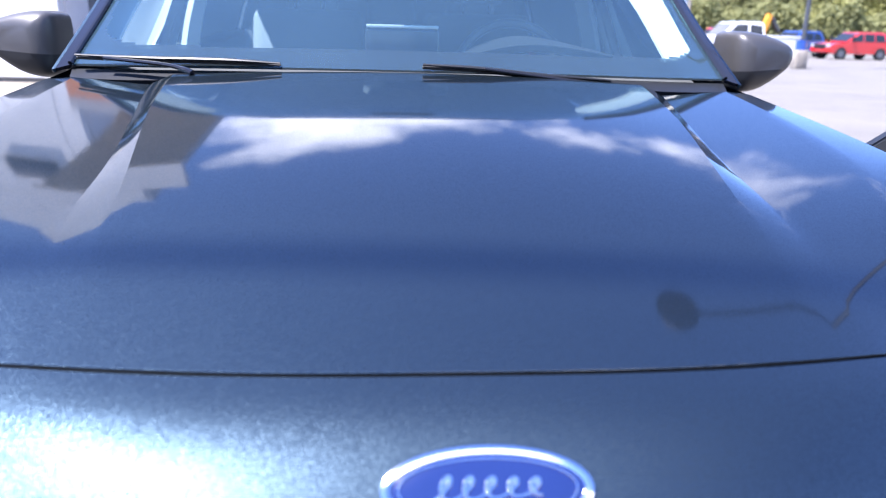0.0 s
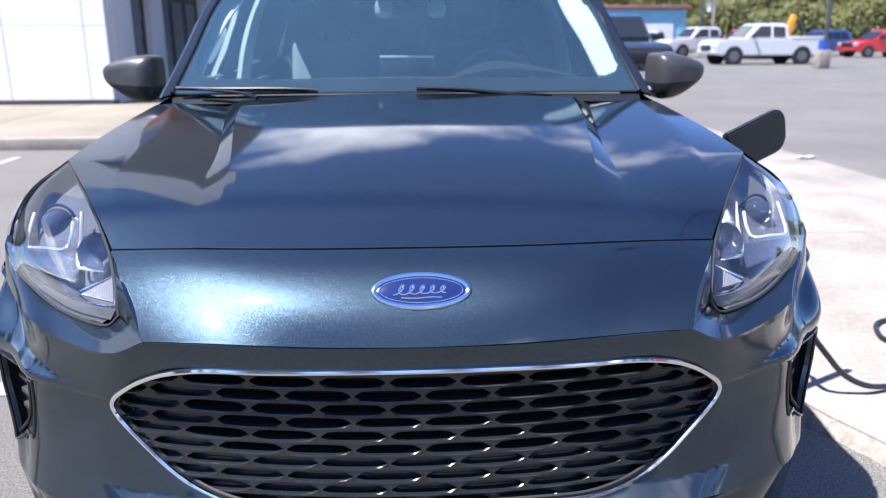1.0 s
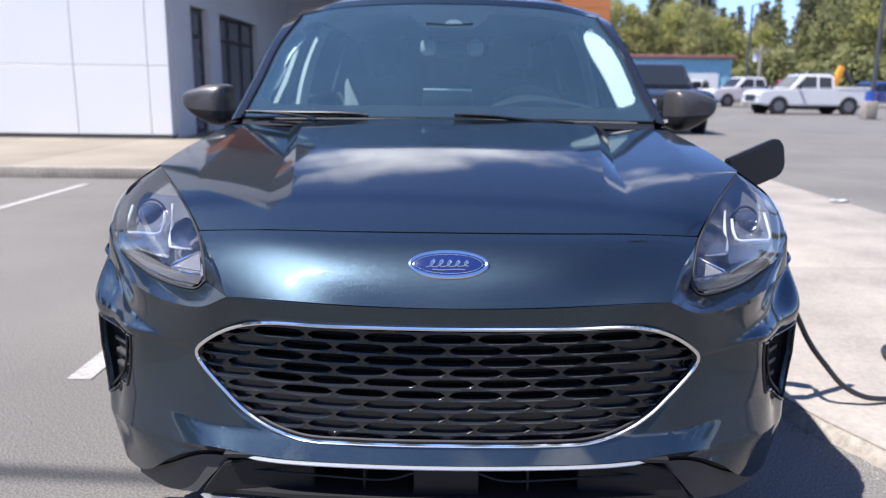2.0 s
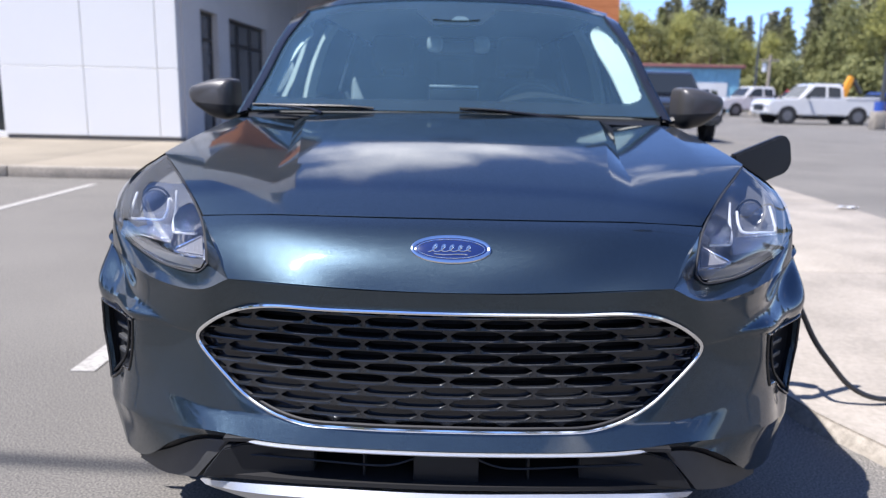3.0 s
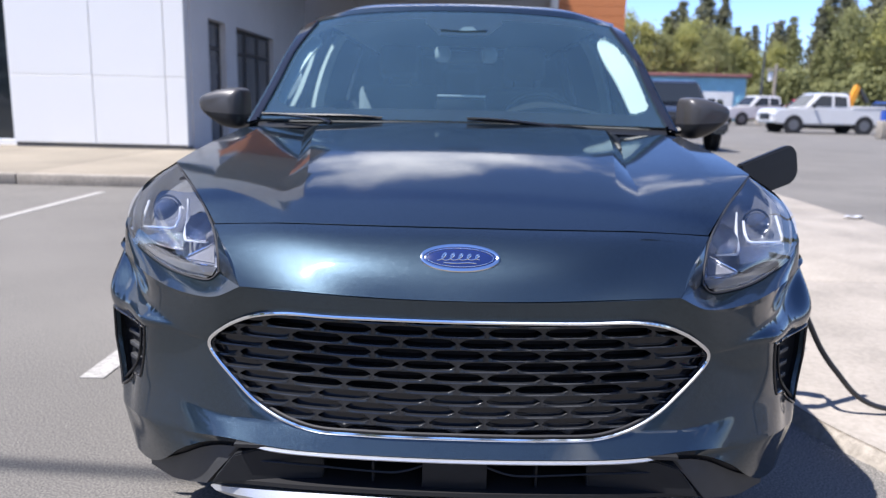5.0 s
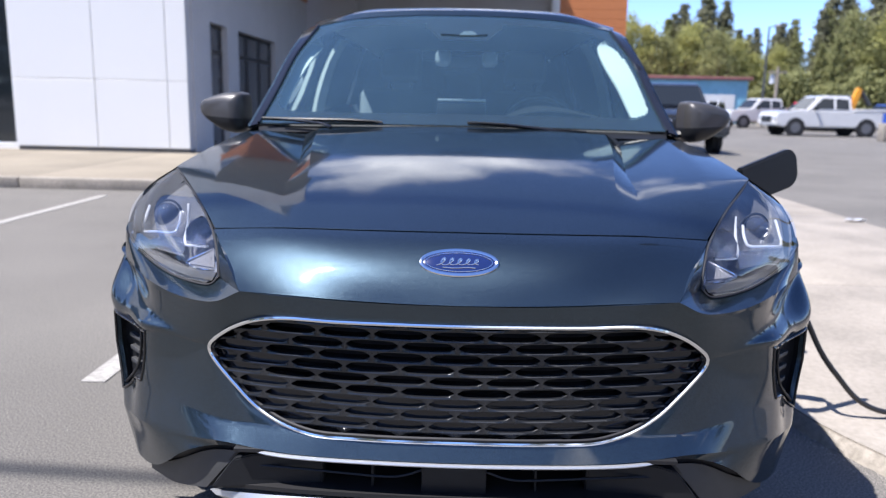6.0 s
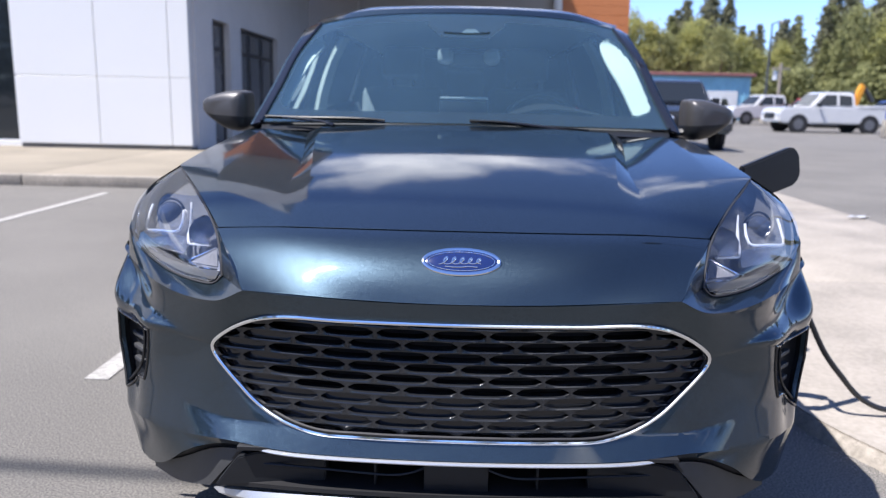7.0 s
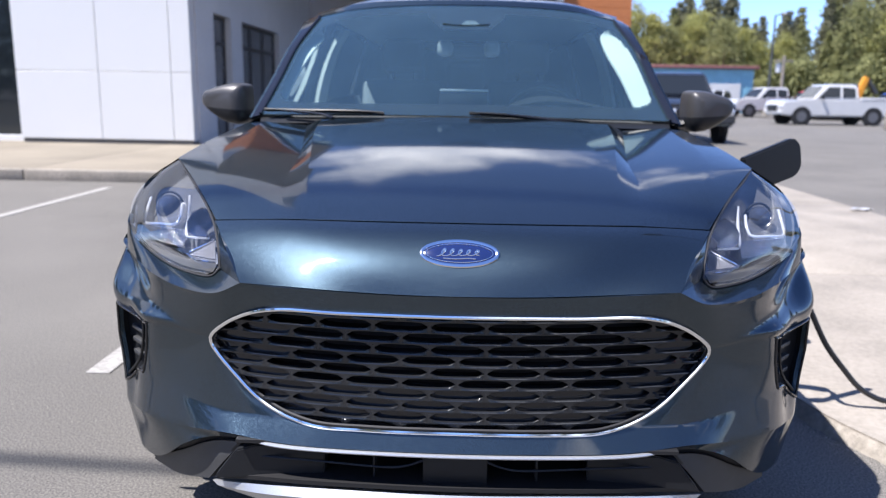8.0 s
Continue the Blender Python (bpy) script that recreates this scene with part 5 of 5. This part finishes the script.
def vehicle(name, label, paint, x, y, heading, shape, length=5.7):
    """A far vehicle: front along its own +x, turned by heading degrees."""
    v = thing(name, label, "car")
    L, w = length / 2, 0.97
    if shape == "pickup":
        low = [(-L, 0.55), (-L, 1.18), (-0.35 * L, 1.20), (0.42 * L, 1.20), (0.93 * L, 1.12), (L, 0.98), (L, 0.5), (0.9 * L, 0.42), (-0.9 * L, 0.42)]
        cab = [(-0.35 * L, 1.19), (-0.33 * L, 1.80), (-0.27 * L, 1.90), (0.16 * L, 1.90), (0.24 * L, 1.84), (0.46 * L, 1.19)]
        wins = [[(-0.29 * L, 1.28), (-0.28 * L, 1.74), (-0.06 * L, 1.78), (-0.06 * L, 1.28)], [(-0.02 * L, 1.28), (-0.02 * L, 1.78), (0.17 * L, 1.78), (0.36 * L, 1.28)]]
        ax, r = (-0.60 * L, 0.64 * L), 0.40
    else:
        low = [(-L, 0.5), (-L, 1.02), (-0.9 * L, 1.08), (0.40 * L, 1.05), (0.90 * L, 0.92), (L, 0.75), (L, 0.42), (0.9 * L, 0.33), (-0.92 * L, 0.33)]
        cab = [(-0.93 * L, 1.06), (-0.80 * L, 1.62), (-0.70 * L, 1.70), (-0.02 * L, 1.70), (0.10 * L, 1.64), (0.46 * L, 1.04)]
        wins = [[(-0.78 * L, 1.12), (-0.70 * L, 1.55), (-0.45 * L, 1.58), (-0.45 * L, 1.10)], [(-0.41 * L, 1.10), (-0.41 * L, 1.58), (-0.10 * L, 1.58), (-0.10 * L, 1.10)],
                [(-0.06 * L, 1.10), (-0.06 * L, 1.58), (0.06 * L, 1.56), (0.34 * L, 1.10)]]
        ax, r = (-0.62 * L, 0.62 * L), 0.35
    part("body", prism(low, -w, w, bevel=0.07), paint, v)
    c = prism(cab, -w + 0.10, w - 0.10, bevel=0.05)
    for q in c.verts:
        q.co.y *= 1 - 0.16 * max(0, q.co.z - 1.2) / 0.7
    part("cab", c, paint, v)
    for win in wins:
        for s in (-1, 1):
            g = prism(win, 0.0, 0.012)
            for q in g.verts:
                q.co.y = s * (((w - 0.10) * (1 - 0.16 * max(0, q.co.z - 1.2) / 0.7)) + 0.004 + q.co.y)
            bmesh.ops.recalc_face_normals(g, faces=g.faces)
            part("window", g, FAR_GLASS, v)
    (x0, z0), (x1, z1) = cab[-1], cab[-2]
    for (xa, za), (xb, zb), d in ((cab[-1], cab[-2], 0.02), (cab[0], cab[1], -0.02)):
        g = bmesh.new()
        pts = []
        for q, h in ((0.12, 1), (0.12, -1), (0.92, -1), (0.92, 1)):
            z = za + (zb - za) * q
            pts.append(g.verts.new((xa + (xb - xa) * q + d, h * (w - 0.2) * (1 - 0.16 * max(0, z - 1.2) / 0.7), z + 0.012)))
        g.faces.new(pts)
        rim(g, 0.01)
        part("windscreen", g, FAR_GLASS, v)
    if shape == "pickup":
        part("load_bed", box(-L + 0.08, -0.37 * L, -w + 0.12, w - 0.12, 1.16, 1.206), BLACK, v)
        for s in (-1, 1):
            part("bed_wall", box(-L + 0.02, -0.36 * L, min(s * (w - 0.1), s * (w - 0.02)), max(s * (w - 0.1), s * (w - 0.02)), 1.19, 1.30, 0.02), paint, v)
        part("tailgate", box(-L, -L + 0.07, -w + 0.1, w - 0.1, 1.15, 1.30, 0.02), paint, v)
    part("front_grille", box(L - 0.04, L + 0.02, -0.55, 0.55, 0.62, 0.92, 0.02), PLASTIC, v)
    for s in (-1, 1):
        part("headlamp", box(L - 0.12, L + 0.005, min(s * 0.58, s * 0.92), max(s * 0.58, s * 0.92), 0.72, 0.92, 0.03), CLEAR_LAMP, v)
        part("tail_lamp", box(-L - 0.01, -L + 0.06, min(s * 0.78, s * 0.93), max(s * 0.78, s * 0.93), 0.80, 1.12, 0.02), RED_LAMP, v)
        part("wing_mirror", box(0.30 * L, 0.30 * L + 0.1, min(s * 0.95, s * 1.18), max(s * 0.95, s * 1.18), 1.2, 1.4, 0.04), PLASTIC, v)
    for a in ax:
        for s in (-1, 1):
            part("wheel_arch", tube([(a, s * (w - 0.10), r), (a, s * (w + 0.002), r)], r * 1.16, 24, up=(1, 0, 0)), BLACK, v)
            tw = part("wheel", tube([(a, s * (w - 0.22), r), (a, s * (w + 0.015), r)], r, 24, up=(1, 0, 0)), RUBBER, v)
            part("rim", tube([(a, s * (w - 0.1), r), (a, s * (w + 0.022), r)], r * 0.6, 20, up=(1, 0, 0)), FAR_RIM, tw)
    v.matrix_basis = pose(x, y, 0, 0, 0, heading)
    return v


vehicle("pickup_truck", "white crew cab pickup truck parked on asphalt", WHITE_P, 17.5, 36.3, 183, "pickup", 5.5)
vehicle("pickup_truck", "white pickup truck behind another white one", WHITE_P, 19.6, 49.5, 192, "pickup", 5.7)
vehicle("pickup_truck", "dark blue pickup truck facing the pavement", DARK_P, 6.05, 21.4, -90, "pickup", 5.6)
vehicle("parked_car", "red parked car in a far row", RED_P, 21.2, 46.6, 215, "suv", 4.4)
vehicle("parked_car", "red low parked car near the trees", RED_P, 30.5, 47.5, 185, "suv", 4.5)
vehicle("parked_car", "blue parked car near the trees", BLUE_P, 28.5, 51.0, 200, "suv", 4.4)
vehicle("parked_van", "white van parked before a blue shed", WHITE_P, 17.8, 55.0, 240, "suv", 4.9)
vehicle("parked_car", "red car parked across the lane", RED_P, 13.0, -9.0, 100, "suv", 4.5)
vehicle("parked_car", "silver car parked across the lane", SILVER_P, -3.5, -13.5, 75, "suv", 4.5)
vehicle("pickup_truck", "white pickup truck parked across the lane", WHITE_P, 3.2, -13.8, 95, "pickup", 5.7)
vehicle("parked_car", "dark car parked across the lane", DARK_P, -7.0, -13.2, 85, "suv", 4.5)

# ---- blue shed ----
SHED = mat("blue_sheet", (0.19, 0.40, 0.52), 0.55, noise_scale=2, noise_mix=0.3)
ROOF_RED = mat("red_roof_edge", (0.24, 0.10, 0.09), 0.6, noise_scale=3, noise_mix=0.3)
shed = thing("blue_shed", "long low blue metal shed with a red roof edge", "building")
part("wall", box(4.0, 23.0, 61.7, 72, 0, 3.45), SHED, shed)
part("roof", box(3.7, 23.3, 61.4, 72.3, 3.452, 3.72, 0.04), ROOF_RED, shed)
for k in range(38):
    part("wall_rib", box(4.02 + k * 0.5, 4.10 + k * 0.5, 61.66, 61.70, 0.02, 3.45), SHED, shed)
for x in (20.6, 15.6, 10.6):
    part("roller_door", box(x - 1.4, x + 1.4, 61.58, 61.655, 0.02, 2.3, 0.01, 1), WHITE_P, shed)

# ---- poles ----
STEEL = mat("pole_steel", (0.07, 0.075, 0.08), 0.5, 0.5, noise_scale=10, noise_mix=0.3)
WOODPOLE = mat("pole_wood", (0.24, 0.21, 0.18), 0.9, noise_scale=20, noise_mix=0.5)


def lamp_post(x, y, h, arm):
    p = thing("lamp_post", "slim dark steel car park lamp post", "lamp post", "car park lamp posts", at=(x, y, 0))
    part("foot", cyl(0, 0, 0, 0.6, 0.25, 0.22), KERB, p)
    part("pole", cyl(0, 0, 0.6, h, 0.10, 0.06), STEEL, p)
    part("arm", tube([(0, 0, h), (arm, 0, h + 0.12)], 0.035, 8), STEEL, p)
    part("lamp_head", cyl(arm, 0, h + 0.04, h + 0.2, 0.40, 0.28), STEEL, p)


lamp_post(21.5, 54.5, 6.9, 0.7)
lamp_post(17.95, 31.2, 8.6, 0.7)
lamp_post(8.3, 7.2, 8.1, -3.5)
lamp_post(9.5, -16, 8.5, -0.8)
for x, y, h in [(24.6, 60.0, 4.5)]:
    p = thing("utility_pole", "weathered wooden utility pole", "utility pole", at=(x, y, 0))
    part("pole", cyl(0, 0, 0, h, 0.14, 0.10), WOODPOLE, p)
    part("crossarm", box(-0.7, 0.7, -0.06, 0.06, h - 0.5, h - 0.36, 0.01), WOODPOLE, p)
    part("transformer", cyl(-0.3, 0.2, h - 1.3, h - 0.6, 0.2), SILVER_P, p)

# overhead cable across the car park, whose shadow lies on the asphalt
def cable_y(x):
    return -1.83 - 0.065 * (x - 0.66)


line = thing("overhead_line", "black overhead cable on two wooden poles", "power line")
part("cable", tube([(x, cable_y(x), 10.0) for x in (-45, -20, 0, 20, 45)], 0.029, 8), STEEL, line)
for x in (-45, 45):
    part("pole", cyl(x, cable_y(x), 0, 10.4, 0.18, 0.12), WOODPOLE, line)

# ---- excavator, barrel ----
YELLOW = mat("machine_yellow", (0.62, 0.27, 0.02), 0.45, noise_scale=6, noise_mix=0.3)
ex = thing("excavator", "yellow excavator with raised arm behind a parked truck", "excavator")
part("boom", prism([(22.9, 1.2), (23.3, 1.1), (23.72, 2.45), (23.45, 2.6)], 45.0, 45.35, bevel=0.04), YELLOW, ex)
part("stick", prism([(23.5, 2.55), (23.75, 2.45), (24.35, 1.6), (24.15, 1.5)], 45.02, 45.33, bevel=0.03), STEEL, ex)
part("cabin", box(21.4, 22.9, 44.5, 46.0, 0.9, 2.1, 0.08), DARK_P, ex)
part("engine_deck", box(20.6, 23.3, 44.2, 46.3, 0.75, 1.25, 0.06), YELLOW, ex)
for y in (44.1, 46.0):
    part("track", box(20.4, 23.6, y, y + 0.4, 0.0, 0.72, 0.2, 3), RUBBER, ex)
bar = thing("barrel", "blue plastic barrel on a concrete block", "barrel")
part("drum", cyl(17.55, 30.6, 0.75, 1.15, 0.22), BLUE_P, bar)
part("block", box(17.30, 17.80, 30.35, 30.85, 0, 0.75, 0.05), KERB, bar)

# ---- trees ----
BARK = mat("bark", (0.11, 0.08, 0.06), 0.95, noise_scale=12, noise_mix=0.6, bump=0.5, bump_scale=20)


def leaf_mat(name, a, b):
    m = mat(name, a, 0.75, noise_scale=0.5, noise_mix=0.9, second=b, spec=0.2)
    n, l = m.node_tree.nodes, m.node_tree.links
    bs = n["Principled BSDF"]
    base = bs.inputs["Base Color"].links[0].from_socket
    geo, hsv, mr = n.new("ShaderNodeNewGeometry"), n.new("ShaderNodeHueSaturation"), n.new("ShaderNodeMapRange")
    mr.inputs["To Min"].default_value, mr.inputs["To Max"].default_value = 0.7, 1.3
    l.new(geo.outputs["Random Per Island"], mr.inputs["Value"])
    l.new(mr.outputs["Result"], hsv.inputs["Value"])
    l.new(base, hsv.inputs["Color"])
    l.new(hsv.outputs["Color"], bs.inputs["Base Color"])
    tl, mx = n.new("ShaderNodeBsdfTranslucent"), n.new("ShaderNodeMixShader")
    l.new(hsv.outputs["Color"], tl.inputs["Color"])
    mx.inputs[0].default_value = 0.45
    l.new(bs.outputs[0], mx.inputs[1])
    l.new(tl.outputs[0], mx.inputs[2])
    l.new(mx.outputs[0], n["Material Output"].inputs["Surface"])
    return m


LEAF_LIGHT = leaf_mat("leaf_spring", (0.38, 0.37, 0.13), (0.28, 0.29, 0.11))
LEAF_MID = leaf_mat("leaf_mid", (0.27, 0.275, 0.12), (0.20, 0.21, 0.095))
NEEDLE = leaf_mat("needle_dark", (0.20, 0.20, 0.125), (0.145, 0.15, 0.095))
rnd = random.Random(7)


def add_leaf(verts, faces, c, size):
    n = Vector((rnd.gauss(0, 1), rnd.gauss(0, 1), rnd.gauss(0, 1))).normalized()
    a = n.orthogonal().normalized() * size
    b = n.cross(a).normalized() * size * 0.6
    i = len(verts)
    verts.extend([c + a, c + b + n * size * 0.2, c - a, c - b + n * size * 0.2])
    faces.append((i, i + 1, i + 2, i + 3))


def foliage(name, verts, faces, material, parent):
    me = bpy.data.meshes.new(name)
    me.from_pydata([tuple(v) for v in verts], [], faces)
    me.materials.append(material)
    ob = new(name, me)
    ob.parent = parent
    return ob


def conifer(h, spread, material):
    t = thing("conifer", "tall dark green conifer at the edge of the car park", "tree", "trees along the far edge")
    part("trunk", cyl(0, 0, 0, h * 0.97, 0.018 * h, 0.02, 8), BARK, t)
    verts, faces = [], []
    z = 0.10 * h
    while z < h:
        k = 1 - z / h
        r = spread * (k ** 0.8) * rnd.uniform(0.75, 1.15) + 0.12
        for b in range(13):
            a = rnd.uniform(0, 2 * math.pi)
            rr = r * rnd.uniform(0.55, 1.1)
            for q in range(int(6 + 13 * k)):
                f = rnd.uniform(0.1, 1)
                c = Vector((math.cos(a) * rr * f, math.sin(a) * rr * f, z - 0.25 * rr * f * f + rnd.gauss(0, 0.08)))
                add_leaf(verts, faces, c + Vector((rnd.gauss(0, 0.12), rnd.gauss(0, 0.12), 0)), rnd.uniform(0.10, 0.24))
        z += 0.035 * h * rnd.uniform(0.7, 1.2)
    foliage("crown", verts, faces, material, t)
    return t


def broadleaf(h, spread, material):
    t = thing("broadleaf_tree", "leafy spring green tree at the edge of the car park", "tree", "trees along the far edge")
    tr = cyl(0, 0, 0, h * 0.75, 0.02 * h, 0.03, 8)
    for k in range(9):
        a, z = rnd.uniform(0, 6.28), h * rnd.uniform(0.22, 0.6)
        tube([(0, 0, z), (0.4 * spread * math.cos(a), 0.4 * spread * math.sin(a), z + 0.14 * h), (0.8 * spread * math.cos(a), 0.8 * spread * math.sin(a), z + 0.24 * h)], 0.007 * h, 5, bm=tr, taper=lambda q: 1 - 0.7 * q)
    part("trunk", tr, BARK, t)
    verts, faces = [], []
    for b in range(90):
        q = rnd.uniform(0.14, 1.0)
        r = spread * math.sin(math.pi * min(1, 0.12 + 0.86 * q)) ** 0.7 * rnd.uniform(0.3, 1.0)
        a = rnd.uniform(0, 6.28)
        c = Vector((r * math.cos(a), r * math.sin(a), h * q * 0.97))
        s = spread * rnd.uniform(0.16, 0.30)
        for k in range(52):
            d = Vector((rnd.gauss(0, 1), rnd.gauss(0, 1), rnd.gauss(0, 0.75)))
            add_leaf(verts, faces, c + d * s * 0.75, rnd.uniform(0.06, 0.15))
    foliage("crown", verts, faces, material, t)
    return t


kinds = [broadleaf(9, 2.3, LEAF_LIGHT), broadleaf(8.5, 2.6, LEAF_MID), broadleaf(10, 2.0, LEAF_LIGHT),
         conifer(11, 3.1, NEEDLE), conifer(10, 2.9, NEEDLE), conifer(12, 3.2, LEAF_MID)]


def plant(k, x, y, s):
    ob = copy_thing(kinds[k], pose(x, y, -0.05, 0, 0, rnd.uniform(0, 360)))
    ob.scale = (s, s, s * rnd.uniform(0.94, 1.06))


x = 12.0
while x < 58:                            # front row of leafy trees, lower before the gap
    low = 0.72 if 26.5 < x < 37 else (1.2 if x > 37.5 else 0.95)
    plant(rnd.choice((0, 1, 2, 0)) if not 31 < x < 37.5 else rnd.choice((5, 5, 1)), x, rnd.uniform(72, 76), low * rnd.uniform(0.86, 1.08))
    x += rnd.uniform(1.0, 1.6)
x = 11.0
while x < 62:                            # conifers behind
    k = rnd.choice((3, 4, 3, 5))
    top = float(np.interp(x, (11, 20, 22.4, 24.3, 27, 29, 30.5, 33, 34.2, 37, 38.6, 42), (9.5, 9.6, 10.8, 13.0, 12.2, 10.2, 9.2, 9.2, 10.4, 10.6, 13.2, 14.0)))
    plant(k, x, rnd.uniform(79, 86), top / (11, 10, 12)[k - 3] * rnd.uniform(0.92, 1.07))
    x += rnd.uniform(0.7, 1.1)
for i in range(26):                      # the wood behind the camera
    plant(rnd.choice((3, 4, 3, 4, 5)), -62 + i * 5 + rnd.uniform(-1.5, 1.5), -38 + rnd.uniform(-5, 5), rnd.uniform(1.0, 1.5))
for i in range(14):                      # to the west
    plant(rnd.choice((3, 4, 3, 5)), -44 + rnd.uniform(-4, 4), -36 + i * 4.2 + rnd.uniform(-1, 1), rnd.uniform(1.0, 1.5))
for i in range(8):                       # and on the far side of the lane
    plant(rnd.choice((0, 3, 4, 5)), 52 + rnd.uniform(-4, 6), -30 + i * 11 + rnd.uniform(-3, 3), rnd.uniform(0.9, 1.3))
for k, ob in enumerate(kinds):
    ob.matrix_basis = pose(58 + 3 * k, 90, -0.05)

# shrubs under the trees
verts, faces = [], []
for i in range(26000):
    x = rnd.uniform(12, 56)
    add_leaf(verts, faces, Vector((x, 70.5 + rnd.gauss(0, 0.8) + (4 if x < 23.6 else 0), rnd.uniform(0, 1) ** 0.8 * (4.0 + 0.8 * math.sin(x * 0.9) + 0.5 * math.sin(x * 2.3)))), rnd.uniform(0.12, 0.26))
me = bpy.data.meshes.new("undergrowth")
me.from_pydata([tuple(v) for v in verts], [], faces)
me.materials.append(LEAF_MID)
tagged(new("undergrowth", me), "green shrubs and undergrowth below the trees", "shrubs", kind="stuff")


# loose grit along the kerb and over the asphalt
GRIT = mat("grit_stone", (0.280, 0.259, 0.231), 0.9, noise_scale=40, noise_mix=0.8, second=(0.098, 0.091, 0.084))
verts, faces = [], []


def pebble(x, y, r):
    i = len(verts)
    for a in range(5):
        q = a * 1.257 + rnd.uniform(-0.3, 0.3)
        verts.append((x + r * rnd.uniform(0.7, 1.2) * math.cos(q), y + r * rnd.uniform(0.7, 1.2) * math.sin(q), -0.001))
    verts.append((x + rnd.uniform(-0.3, 0.3) * r, y + rnd.uniform(-0.3, 0.3) * r, r * rnd.uniform(0.5, 0.9)))
    faces.extend((i + a, i + (a + 1) % 5, i + 5) for a in range(5))


for i in range(1400):
    x, y = rnd.choice(near_edge)
    q = 0.035 + abs(rnd.gauss(0, 0.03))
    pebble(x - q * (1.0 if y > 1.4 else 0.75) + rnd.gauss(0, 0.01), y - (0 if y > 1.4 else 0.66 * q) + rnd.gauss(0, 0.04), rnd.uniform(0.0012, 0.0045))
for i in range(1500):
    pebble(rnd.uniform(-4.5, 1.3), rnd.uniform(-0.6, 4.5), rnd.uniform(0.0015, 0.0045))
me = bpy.data.meshes.new("grit")
me.from_pydata(verts, [], faces)
me.materials.append(GRIT)
tagged(new("grit", me), "pale loose grit scattered on worn asphalt", "grit", kind="stuff")

scrap = thing("paper_scrap", "crumpled white paper scrap on the pavement", "litter", at=(4.19, 6.43, KH))
sc = bmesh.new()
grid = [[sc.verts.new((0.05 * (a - 2), 0.045 * (b - 1), 0.004 + rnd.uniform(0, 0.035))) for b in range(3)] for a in range(5)]
for a in range(4):
    for b in range(2):
        sc.faces.new((grid[a][b], grid[a + 1][b], grid[a + 1][b + 1], grid[a][b + 1]))
part("sheet", rim(sc, 0.003), WHITE_P, scrap)
